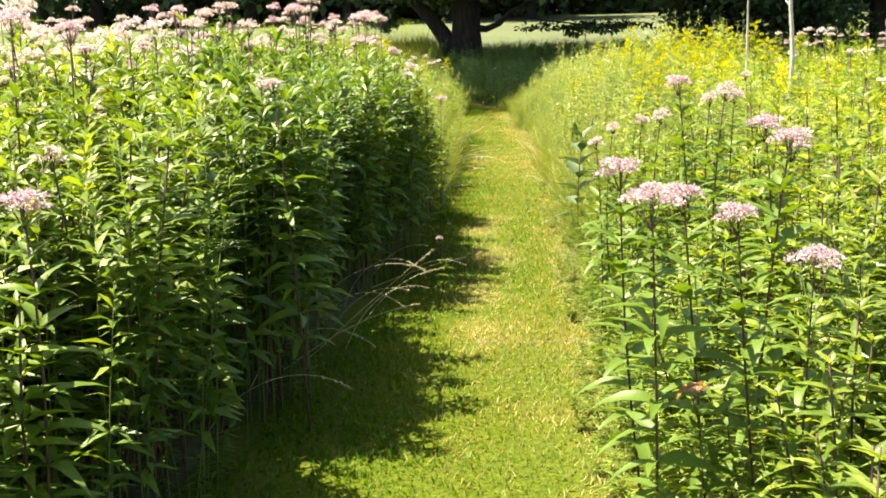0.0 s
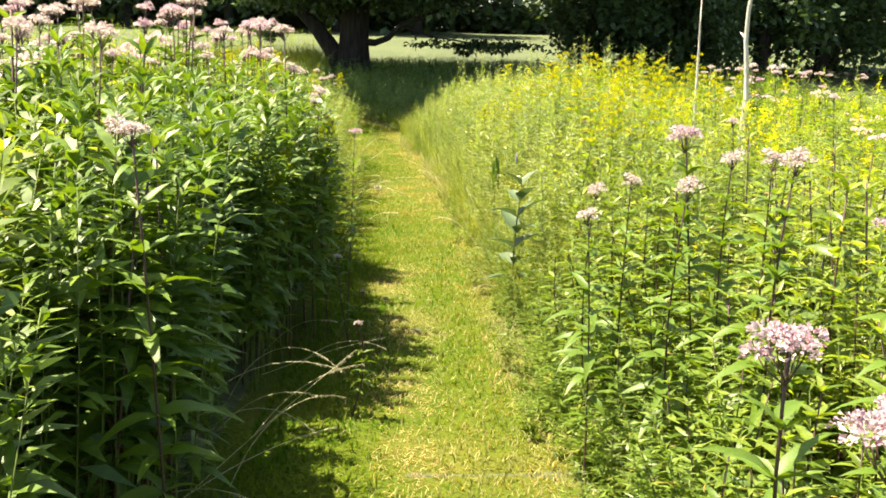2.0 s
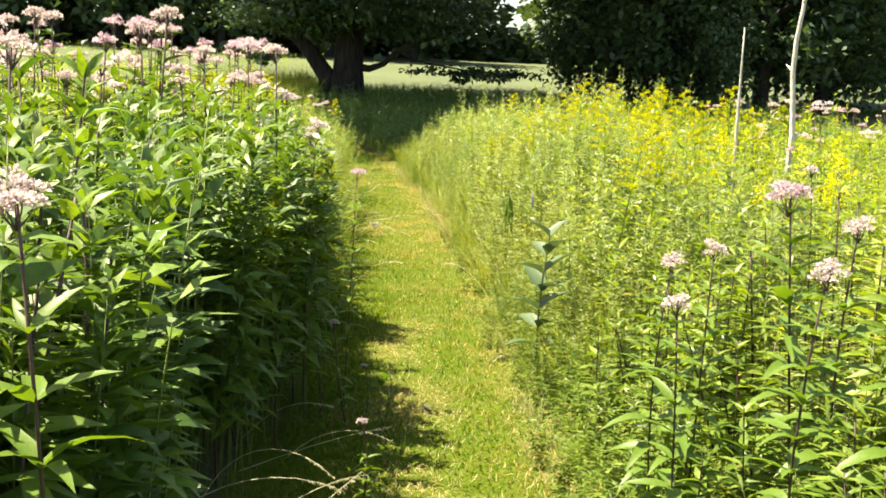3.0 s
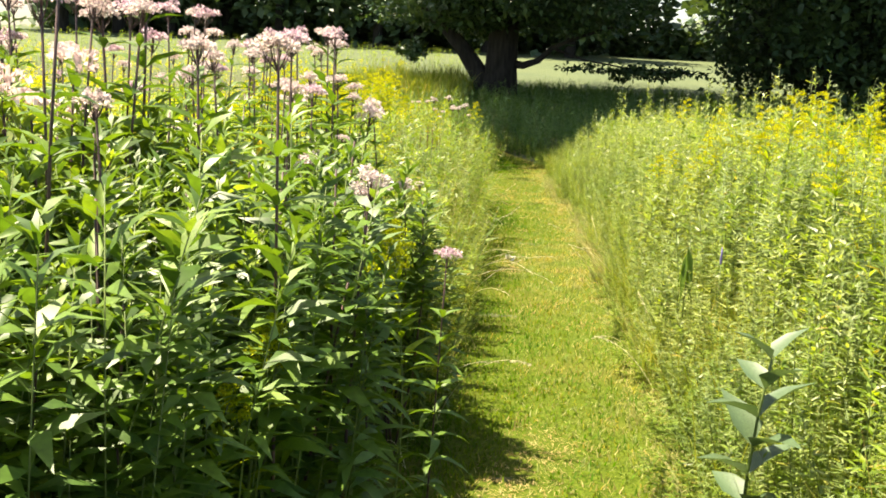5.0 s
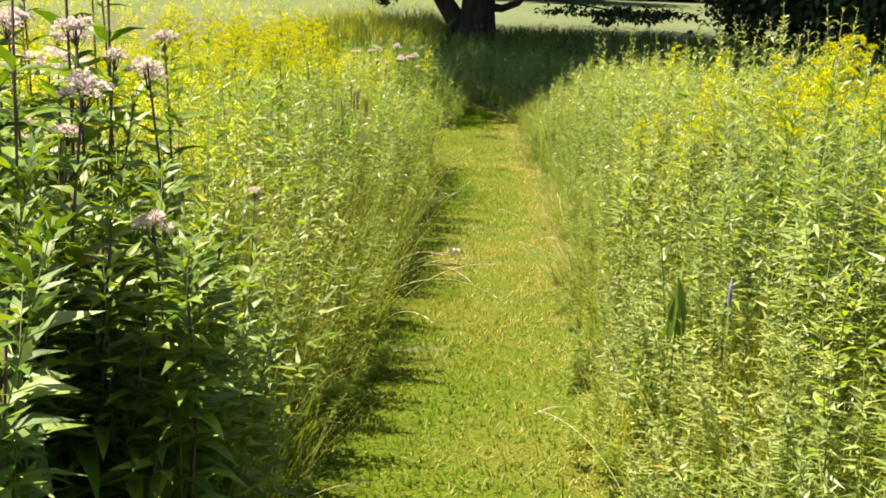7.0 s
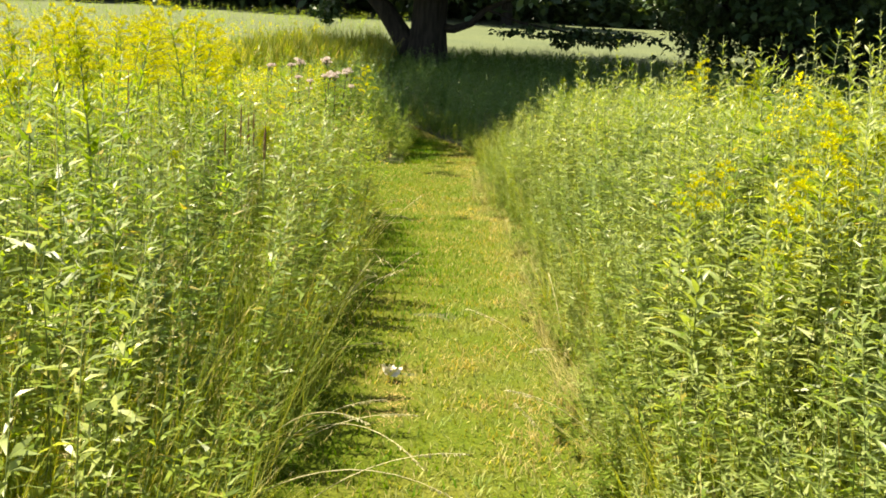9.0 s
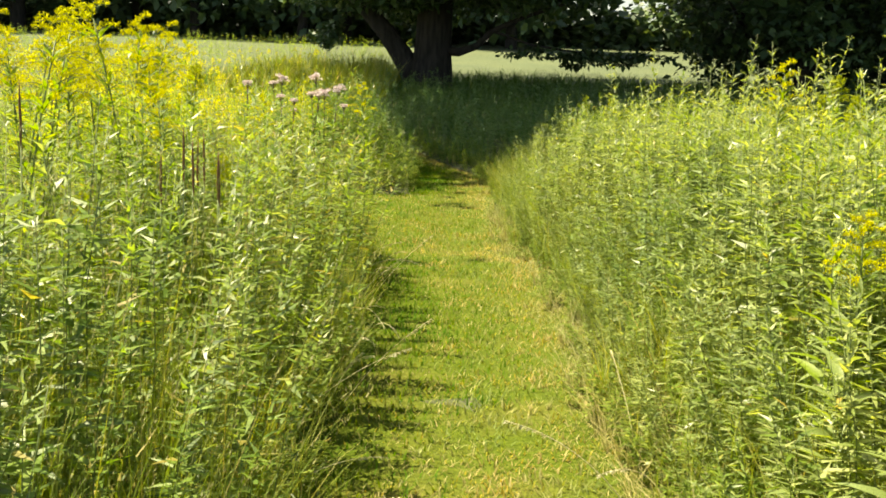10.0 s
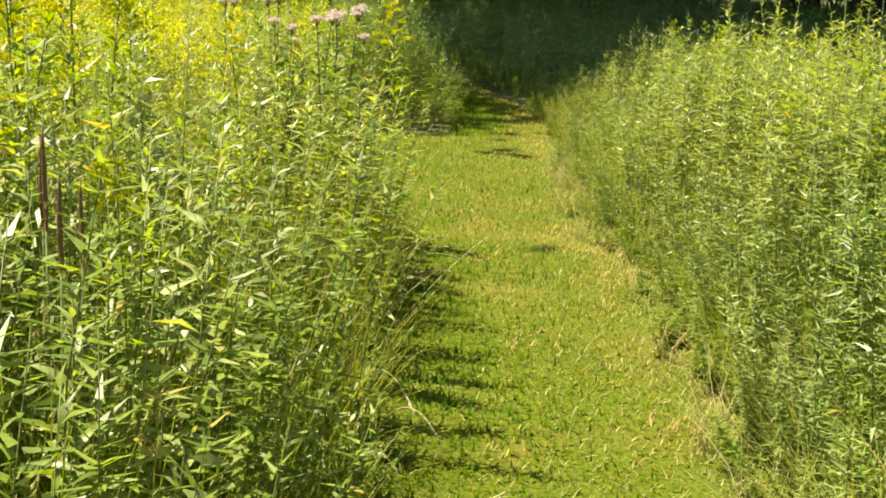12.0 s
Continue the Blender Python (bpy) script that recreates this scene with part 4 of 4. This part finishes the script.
def leaf_pose(pos, yaw, elev, roll, size):
    r = Matrix(turns(yaw, elev, roll).tolist()).to_4x4()
    return Matrix.Translation(pos) @ r @ Matrix.Scale(size, 4)


def pink_plant(seed, height, radius, faded, bare=0.0, joined=False):
    rs = np.random.default_rng(seed)
    plant = thing("pink_wildflower", "tall wildflower with purple stem and %s domed flower head" % ("faded pale pink" if faded else "dusty pink"), "wildflower", pose(0, 0, -50))
    lean = rs.normal(0, 0.05, 2)
    line = stem_line(height, lean, rs, 6)
    part("stem", Build().add(*tube(line, np.linspace(0.0046, 0.0026, 6), 6)), [M_PURPLE_STEM], plant, "dark purple stem")
    levels = 10 if height > 1 else 5
    foliage = Build()
    for j in range(levels):
        t = 0.28 + (0.93 - bare - 0.28) * j / (levels - 1)
        per = 4 if j < levels - 1 else 3
        for k in range(per):
            yaw = j * 0.7 + k * 6.283 / per + rs.normal(0, 0.15)
            size = np.interp(t, [0, 0.45, 0.75, 1], [0.12, 0.155, 0.135, 0.055]) * rs.uniform(0.8, 1.15) * min(1.0, height)
            at, rise, roll = along(line, np.array([t]))[0], np.interp(t, [0.3, 0.9], [0.05, 0.6]) + rs.normal(0, 0.15), rs.normal(0, 0.3)
            if joined:
                stamp(foliage, leaf_shape(0.26, 0.45, 3), turns([yaw], rise, roll), [at], [size], 0)
            else:
                mesh_child("leaf", LEAF_MESHES[rs.integers(0, 4)], plant, leaf_pose(at, yaw, rise, roll, size))
    if joined:
        part("leaves", foliage, [M_PINK_LEAF], plant)
    head = Build()
    corymb(head, line[-1] + (0, 0, radius * 0.2), rs, radius * 1.15, int(np.interp(radius, [0.012, 0.027, 0.05], [120, 330, 620])))
    part("flower_head", head, [M_PINK_LEAF, M_PURPLE_STEM, M_PALE_PINK if faded else M_PINK], plant)
    return plant, line[-1], height


PINKS = [pink_plant(300, 1.1, 0.058, False), pink_plant(301, 1.1, 0.042, False), pink_plant(302, 1.2, 0.031, True), pink_plant(303, 1.5, 0.037, False, 0.1), pink_plant(304, 1.5, 0.033, True, 0.08), pink_plant(305, 1.4, 0.026, True)]
PINKS_FAR = PINKS[:2] + [pink_plant(312, 1.2, 0.027, True, joined=True), pink_plant(313, 1.5, 0.030, False, 0.1, True), pink_plant(314, 1.5, 0.028, True, 0.08, True), pink_plant(315, 1.4, 0.026, True, joined=True)]
placed = set()


def put_flower(protos, pick, x, y, z, rz, group):
    """Set a plant so that its head comes to x, y, z."""
    plant, tip, height = protos[pick]
    g = float(land(x, y))
    s = (z - g) / height
    c, n_ = math.cos(radians(rz)), math.sin(radians(rz))
    dx, dy = (c * tip[0] - n_ * tip[1]) * s, (n_ * tip[0] + c * tip[1]) * s
    m = pose(x - dx, y - dy, g, 0, 0, rz)
    key = plant.name
    if key in placed:
        ob = copy_thing(plant, m)
    else:
        placed.add(key)
        ob = plant
        ob.matrix_basis = m
    ob.scale = (s, s, s)
    ob["group"] = group
    return ob


rf = np.random.default_rng(21)
PINKS.append(pink_plant(306, 0.45, 0.012, True, 0.25))
RIGHT_HEADS = [(0.95, 2.65, 1.16, 1), (1.0, 2.40, 1.12, 0), (1.22, 2.42, 1.06, 1), (1.37, 2.25, 0.98, 0), (1.12, 2.43, 0.58, 1), (1.56, 4.17, 1.30, 2), (1.56, 3.53, 1.21, 1), (1.45, 2.78, 1.22, 1),
               (1.23, 5.34, 1.07, 2), (1.09, 4.81, 1.04, 2), (1.39, 5.43, 1.10, 2), (1.55, 5.26, 1.31, 1), (1.35, 4.51, 1.18, 2), (1.74, 4.83, 1.25, 2), (1.67, 5.04, 1.23, 2), (1.1, 2.52, 1.1, 1)]
LEFT_HEADS = [(0.29, 5.63, 0.44, 6), (0.30, 6.75, 0.34, 6), (0.16, 6.9, 0.5, 6), (0.42, 6.85, 0.28, 6),
              (-0.53, 2.19, 1.16, 1), (-0.66, 2.69, 1.22, 2), (-0.96, 3.19, 1.63, 3), (-0.97, 3.69, 1.57, 4), (-0.85, 3.4, 1.6, 3), (-0.78, 4.69, 1.64, 4), (-0.66, 6.69, 1.79, 3), (-1.13, 6.1, 1.70, 4), (-0.79, 7.6, 1.82, 3), (-0.5, 8.6, 1.78, 3), (-0.1, 6.6, 1.70, 4),
              (-0.31, 3.97, 1.37, 2), (-0.20, 3.62, 1.38, 5), (0.02, 7.14, 1.33, 5), (-0.45, 4.4, 1.62, 4), (0.24, 7.29, 1.16, 3), (0.06, 6.97, 1.39, 2), (-0.21, 8.83, 1.50, 2), (-0.35, 7.88, 1.76, 3),
              (-0.39, 8.49, 1.58, 3), (-0.09, 9.97, 1.09, 5), (-0.37, 9.11, 1.36, 5), (-0.27, 7.84, 1.36, 2), (-0.05, 8.80, 1.20, 2), (-0.30, 9.52, 1.51, 2), (-0.48, 8.40, 1.60, 4)]
FAR_HEADS = [(-0.39, 18.33, 1.31, 2), (-0.64, 18.60, 1.17, 5), (-0.71, 18.40, 1.27, 5), (-1.06, 19.0, 1.34, 5), (-0.6, 19.4, 1.42, 2), (-0.25, 18.3, 1.22, 5), (-0.85, 18.9, 1.36, 5), (-0.5, 18.9, 1.3, 2), (-0.45, 18.1, 1.3, 5), (-0.75, 18.7, 1.4, 2), (-0.9, 18.2, 1.36, 5), (-0.32, 18.6, 1.34, 2), (-0.58, 18.2, 1.25, 5)]
for x, y, z, k in RIGHT_HEADS:
    put_flower(PINKS, k, x, y, z, rf.uniform(0, 360), "pink wildflowers right of the path")
for x, y, z, k in LEFT_HEADS + FAR_HEADS:
    put_flower(PINKS, k, x, y, z, rf.uniform(0, 360), "pink wildflowers left of the path")
for k in range(46):
    y = rf.uniform(4.2, 6.6)
    x = left_edge(y) - 0.9 - 2.2 * rf.uniform()
    put_flower(PINKS_FAR, int(rf.integers(2, 6)), x, y, rf.uniform(1.4, 1.56), rf.uniform(0, 360), "pink wildflowers left of the path")
for k in range(120):
    y = rf.uniform(6.4, 10.8)
    x = left_edge(y) - 0.45 - 3.0 * rf.uniform() ** 1.5
    put_flower(PINKS_FAR, int(rf.integers(2, 6)), x, y, rf.uniform(1.56, 1.9) - 0.06 * max(0, y - 9), rf.uniform(0, 360), "pink wildflowers left of the path")
for k in range(26):
    y = rf.uniform(5.5, 14)
    x = right_edge(y) + 0.9 + 3.5 * rf.uniform()
    put_flower(PINKS_FAR, int(rf.integers(2, 6)), x, y, rf.uniform(1.1, 1.42), rf.uniform(0, 360), "pink wildflowers right of the path")
for k in range(26):
    y = rf.uniform(11, 20)
    x = 0.6 + (y - 1.0) * rf.uniform(0.28, 0.45)
    put_flower(PINKS_FAR, int(rf.integers(2, 6)), x, y, rf.uniform(1.45, 1.62), rf.uniform(0, 360), "pink wildflowers right of the path")


def goldenrod(seed, height, spray, young):
    rs = np.random.default_rng(seed)
    plant = thing("goldenrod", "goldenrod with leafy stem and %s plume" % ("young greenish yellow" if young else "bright yellow arching"), "wildflower", pose(0, 0, -50))
    line = stem_line(height, rs.normal(0, 0.06, 2), rs, 6)
    part("stem", Build().add(*tube(line, np.linspace(0.005, 0.0025, 6), 5)), [M_GREEN_STEM], plant)
    lv = Build()
    spiral_leaves(lv, line, height, rs, 0.15, 60, 0.115, 0.19, 3)
    part("leaves", lv, [M_YOUNG_LEAF], plant)
    pl = Build()
    plume(pl, line[-1], rs, spray, 1000, big=0.68)
    part("plume", pl, [M_YOUNG_LEAF, M_GREEN_STEM, M_YOUNG_YELLOW if young else M_YELLOW], plant)
    return plant, line[-1], height


GOLDS = [goldenrod(400, 1.2, 0.32, False), goldenrod(401, 1.2, 0.25, False), goldenrod(402, 1.1, 0.13, True)]
GOLD_HEADS = [(2.2, 12.4, 1.47, 0), (1.72, 7.67, 1.29, 0), (2.0, 8.4, 1.36, 0), (1.95, 9.6, 1.36, 1), (2.35, 11.2, 1.45, 1), (1.9, 12.9, 1.25, 1), (2.1, 13.4, 1.32, 0), (2.25, 13.9, 1.3, 0), (2.5, 10.4, 1.42, 0),
               (-0.07, 6.5, 1.08, 2), (-0.12, 6.35, 1.0, 2), (0.1, 7.1, 1.2, 2), (0.05, 7.6, 1.15, 2), (-0.42, 15.3, 1.02, 2), (-0.5, 15.6, 0.98, 2), (-0.62, 15.4, 0.9, 2), (-0.3, 12.2, 0.85, 2), (-0.7, 14.4, 0.95, 2), (-1.3, 16.1, 1.62, 0), (-1.1, 15.2, 1.5, 0), (-1.6, 15.6, 1.6, 1), (-0.2, 19.1, 1.3, 1)]
for x, y, z, k in GOLD_HEADS:
    put_flower(GOLDS, k, x, y, z, rf.uniform(0, 360), "goldenrods beside the path")
for x0, x1, y0, y1, z0, z1, count in ((1.95, 3.3, 9.8, 13.0, 1.4, 1.62, 14), (1.6, 2.05, 12.8, 13.7, 0.98, 1.10, 7), (-2.3, -0.9, 14.4, 17.2, 1.38, 1.62, 28), (-3.6, -1.4, 17, 21, 1.4, 1.6, 12), (1.6, 2.4, 7.0, 9.5, 1.2, 1.36, 3)):
    for _ in range(count):
        put_flower(GOLDS, int(rf.integers(0, 2)), rf.uniform(x0, x1), rf.uniform(y0, y1), rf.uniform(z0, z1), rf.uniform(0, 360), "goldenrods beside the path")
for k in range(40):
    y = rf.uniform(9.5, 19)
    left = k % 2
    x = left_edge(y) - 0.6 - 2.2 * rf.uniform() if left else right_edge(y) + 0.7 + 2.2 * rf.uniform()
    put_flower(GOLDS, int(rf.integers(0, 3)), x, y, rf.uniform(1.2, 1.5), rf.uniform(0, 360), "goldenrods beside the path")


SPIRE_GREY = [Build().add(*leaf_shape(w, d, 4)).mesh("leaf", [M_GREY_LEAF]) for w, d in ((0.2, 0.35), (0.17, 0.5), (0.22, 0.25))]
SPIRE_GREEN = [Build().add(*leaf_shape(w, d, 4)).mesh("leaf", [M_YOUNG_LEAF]) for w, d in ((0.2, 0.35), (0.17, 0.5), (0.22, 0.25))]


def leafy_spire(x, y, h, leaf, grey, seed):
    """An upright stem set all round with lance-shaped leaves, not yet in flower."""
    rs = np.random.default_rng(seed)
    plant = thing("leafy_spire", "upright unbranched stem set with %s lance-shaped leaves" % ("pale grey-green" if grey else "fresh yellow-green"), "wildflower", pose(x, y, float(land(x, y))), "leafy spires in the meadow")
    line = stem_line(h, rs.normal(0, 0.05, 2), rs, 6)
    part("stem", Build().add(*tube(line, np.linspace(0.0045, 0.0016, 6), 5)), [M_GREEN_STEM], plant)
    count = int(34 * max(1.0, h))
    for k in range(count):
        t = 0.3 + 0.7 * (k + rs.uniform(0, 0.6)) / count
        size = leaf * np.interp(t, [0.3, 0.6, 0.85, 1], [1.0, 1.0, 0.7, 0.35]) * rs.uniform(0.85, 1.15)
        mesh_child("leaf", (SPIRE_GREY if grey else SPIRE_GREEN)[rs.integers(0, 3)], plant, leaf_pose(along(line, np.array([min(t, 1.0)]))[0], k * 2.4 + rs.normal(0, 0.2), np.interp(t, [0.3, 0.8, 1], [0.2, 0.5, 1.1]) + rs.normal(0, 0.12), rs.normal(0, 0.25), size))


for i, (x, y, h, leaf, grey) in enumerate((
        (-0.24, 14.75, 0.95, 0.12, True), (-0.3, 14.9, 0.98, 0.11, True), (-0.3, 15.2, 1.12, 0.1, False), (-0.5, 15.0, 1.02, 0.1, False), (-0.62, 15.7, 1.1, 0.1, True),
        (-0.45, 16.6, 1.0, 0.09, True), (-0.3, 12.6, 0.9, 0.1, True), (-0.5, 13.3, 0.95, 0.1, True), (-0.75, 13.0, 1.05, 0.1, False),
        (1.46, 12.95, 0.84, 0.17, True), (1.58, 13.1, 0.95, 0.17, True), (1.7, 13.0, 1.02, 0.17, True), (1.55, 13.5, 0.92, 0.16, True), (1.82, 13.35, 1.06, 0.16, True), (1.66, 13.75, 1.0, 0.15, False),
        (1.48, 10.95, 1.0, 0.12, True), (1.75, 8.9, 1.15, 0.11, True), (1.7, 9.4, 1.1, 0.11, False), (1.5, 8.2, 0.95, 0.1, True),
        (2.2, 15.0, 1.58, 0.1, True), (2.5, 15.4, 1.5, 0.1, True), (2.85, 15.2, 1.68, 0.1, True), (3.1, 15.6, 1.62, 0.1, True), (2.05, 16.0, 1.4, 0.09, True),
        (1.95, 17.2, 1.32, 0.09, True), (1.75, 17.6, 1.3, 0.09, True), (1.7, 18.4, 1.26, 0.09, True))):
    leafy_spire(x, y, h, leaf, grey, 600 + i)


def milkweed(x, y, h):
    rs = np.random.default_rng(9)
    plant = thing("milkweed", "young milkweed with broad grey-green leaves beside the path", "wildflower", pose(x, y, float(land(x, y))))
    line = stem_line(h, (0.03, -0.05), rs, 5)
    part("stem", Build().add(*tube(line, np.linspace(0.007, 0.004, 5), 6)), [M_GREEN_STEM], plant)
    for j in range(7):
        t = 0.25 + 0.73 * j / 6
        for k in range(2):
            v, f = leaf_shape(0.46, 0.3, 3)
            b = Build().add(v, f)
            lf = part("leaf", b, [M_MILKWEED], plant)
            lf.matrix_local = leaf_pose(along(line, np.array([t]))[0], j * 1.57 + 0.4 + k * 3.14, 0.15 + 0.6 * t + rs.normal(0, 0.1), rs.normal(0, 0.3), 0.235 * (1 - 0.45 * abs(t - 0.55)) * rs.uniform(0.85, 1.1))
    return plant


milkweed(1.24, 7.75, 0.82)


def arching_stalk(x, y, length, bend, lean, rz, label, seed_len=0.14):
    """A grass stalk that bows over, with a narrow seed head at its end."""
    plant = thing("grass_stalk", label, "grass", pose(x, y, float(land(x, y)), 0, 0, rz), "arching grass stalks")
    t = np.linspace(0, 1, 12)
    a = lean + bend * t ** 1.3
    st = length / 11
    px = np.concatenate([[0], np.cumsum(np.sin(a[:-1]) * st)])
    pz = np.maximum(np.concatenate([[0], np.cumsum(np.cos(a[:-1]) * st)]), 0.004)
    pts = np.stack([px, np.zeros(12), pz], -1)
    part("stem", Build().add(*tube(pts, np.linspace(0.0019, 0.0010, 12), 5)), [M_STALK], plant)
    sd = Build()
    rs = np.random.default_rng(int(x * 1000 + y * 77) % 9973)
    nn = 46
    tt = rs.uniform(1 - seed_len / length, 1, nn)
    d = along(pts, tt)
    stamp(sd, leaf_shape(0.3, 0.1, 2), turns(rs.normal(0, 0.5, nn), rs.normal(-0.6, 0.4, nn), rs.uniform(0, 6, nn)), d, rs.uniform(0.008, 0.016, nn), 0)
    part("seed_head", sd, [M_STALK], plant)


STALK = "thin pale dry grass stalk arching over the path's edge"
for k in range(5):
    y = rf.uniform(4.4, 6.8)
    arching_stalk(left_edge(y) - rf.uniform(0.0, 0.25), y, rf.uniform(0.45, 0.7), rf.uniform(0.8, 1.7), rf.uniform(0.4, 0.9), rf.uniform(-80, 50), STALK)
for x, y, length, bend, lean, rz in ((-0.32, 4.75, 0.82, 0.08, 0.9, 22), (-0.45, 5.35, 0.85, 1.5, 0.55, -8), (-0.3, 5.9, 0.75, 1.7, 0.5, -35), (-0.42, 4.5, 0.78, 0.5, 1.05, 28), (-0.35, 5.1, 0.72, 1.8, 0.5, -30), (-0.5, 4.2, 0.75, 1.9, 0.45, -12), (-0.55, 3.6, 0.7, 1.7, 0.6, 5), (-0.2, 6.3, 0.65, 0.2, 1.2, 5)):
    arching_stalk(x, y, length, bend, lean, rz, STALK)
for k in range(12):
    y = rf.uniform(8.5, 13.5)
    arching_stalk(left_edge(y) - rf.uniform(-0.02, 0.2), y, rf.uniform(0.5, 0.9), rf.uniform(0.7, 1.6), rf.uniform(0.3, 0.9), rf.uniform(-80, 40), STALK)
for k in range(26):
    y = rf.uniform(13.8, 18.6)
    arching_stalk(left_edge(y) + rf.uniform(-0.15, 0.05), y, rf.uniform(0.3, 0.75), rf.uniform(0.2, 1.6), rf.uniform(0.4, 1.3), rf.uniform(-100, 60), STALK)
for k in range(9):
    y = rf.uniform(6, 15)
    arching_stalk(right_edge(y) + rf.uniform(-0.12, 0.1), y, rf.uniform(0.4, 0.7), rf.uniform(0.3, 1.2), rf.uniform(0.2, 0.8), rf.uniform(90, 260), "thin pale dry grass stalk at the path's sunny edge")


def seed_spike(x, y, h):
    plant = thing("seed_spike", "brown upright seed spike among the grasses", "wildflower", pose(x, y, float(land(x, y)), 0, 0, 0), "brown seed spikes")
    rs = np.random.default_rng(int(h * 1000))
    part("stem", Build().add(*tube([(0, 0, 0), (0.01, 0, h * 0.5), (0.015, 0, h * 0.84)], [0.004, 0.0035, 0.003], 5)), [M_GREEN_STEM], plant)
    zz = np.linspace(h * 0.82, h, 7)
    part("seed_head", Build().add(*tube([(0.015 + rs.normal(0, 0.001), rs.normal(0, 0.001), z) for z in zz], [0.003, 0.0045, 0.005, 0.005, 0.0045, 0.003, 0.0012], 7)), [M_BROWN], plant)


for x, y, h in ((-0.47, 15.1, 1.16), (-0.44, 14.8, 1.15), (-0.5, 14.9, 1.2), (-0.38, 14.95, 1.1), (-0.52, 15.2, 1.12), (-0.42, 15.15, 1.05), (-0.56, 14.8, 1.1), (-1.0, 14.6, 1.35)):
    seed_spike(x, y, h)


def vervain(x, y, h):
    plant = thing("blue_vervain", "small violet flower spike among green leaves", "wildflower", pose(x, y, float(land(x, y))))
    part("stem", Build().add(*tube([(0, 0, 0), (0.01, 0, h * 0.5), (0.01, 0.01, h * 0.93)], [0.004, 0.003, 0.002], 5)), [M_GREEN_STEM], plant)
    part("flower_spike", Build().add(*tube([(0.01, 0.01, h * k) for k in (0.88, 0.91, 0.95, 1.0)], [0.005, 0.0075, 0.006, 0.002], 7)), [M_VIOLET], plant)


vervain(1.556, 10.2, 0.81)


def drooping_leaves(x, y, h):
    """Dark wilted leaves that hang from one stem."""
    rs = np.random.default_rng(4)
    plant = thing("wilted_plant", "stem with dark drooping wilted leaves in the meadow", "wildflower", pose(x, y, float(land(x, y))))
    part("stem", Build().add(*tube([(0, 0, 0), (0.0, 0, h * 0.5), (0.01, 0, h)], [0.005, 0.004, 0.003], 5)), [M_GREEN_STEM], plant)
    for k in range(6):
        b = Build().add(*leaf_shape(0.15, 0.05, 3))
        lf = part("leaf", b, [M_PINK_LEAF], plant)
        lf.matrix_local = leaf_pose((0.0, 0, h * (0.8 + 0.03 * k)), k * 1.05, -1.42 + rs.normal(0, 0.05), 0.2, 0.24 + 0.03 * rs.uniform())


drooping_leaves(1.405, 10.35, 0.82)

# a crumpled pale petal on the path
pet = Build()
rs = np.random.default_rng(2)
for k in range(9):
    v, f = leaf_shape(0.8, -0.5, 3)
    r = turns(np.array([k * 0.7]), rs.uniform(0.1, 0.9), rs.normal(0, 0.4))[0]
    pet.add((v * rs.uniform(0.045, 0.07)) @ r.T, f)
petal = new("fallen_petals", pet.mesh("fallen_petals", [M_WHITE]))
petal.location = (0.396, 14.06, 0.03)
tagged(petal, "small clump of fallen white petals on the path", "petals")


# ---- bleached dead stalks standing among the flowers ----
def dead_stalk(x, y, h, r, lean, knots):
    rs = np.random.default_rng(int(h * 100))
    plant = thing("dead_stalk", "tall bleached dead plant stalk standing among flowers", "stalk", pose(x, y, float(land(x, y))), "bleached dead stalks")
    t = np.linspace(0, 1, 14)
    pts = np.stack([lean * t + 0.006 * np.sin(t * 17) * knots, 0.005 * np.sin(t * 11 + 1) * knots, h * t], -1)
    part("stem", Build().add(*tube(pts, r * (1 - 0.75 * t ** 2.5), 8)), [M_DEADWOOD], plant)
    for k in range(knots):
        u = 0.45 + 0.5 * k / max(1, knots)
        p = along(pts, np.array([u]))[0]
        d = np.array([math.cos(k * 2.4), math.sin(k * 2.4), 0.9]) * 0.05
        part("twig", Build().add(*tube([p, p + d * 0.6, p + d * rs.uniform(0.9, 1.6)], [r * 0.7, r * 0.4, r * 0.15], 6)), [M_DEADWOOD], plant)


dead_stalk(2.90, 9.6, 2.08, 0.015, 0.0, 0)
dead_stalk(3.27, 9.6, 2.9, 0.022, 0.04, 3)


def dead_leaf(x, y, z, size):
    """A curled brown leaf caught among the stems."""
    v, f = leaf_shape(0.6, 0.7, 3)
    ob = new("dead_leaf", Build().add(v * size, f).mesh("dead_leaf", [M_DRY_LEAF]))
    ob.matrix_world = pose(x, y, z, 20, -15, 200)
    tagged(ob, "curled brown dead leaf caught among green stems", "leaf")


M_DRY_LEAF = leaf_mat("dry_leaf", (0.22, 0.09, 0.03), (0.32, 0.15, 0.05), (0.4, 0.22, 0.08), 0.3, 0.6, glow=PETAL)
dead_leaf(1.12, 2.3, 0.62, 0.09)
dead_leaf(1.17, 2.42, 0.58, 0.07)
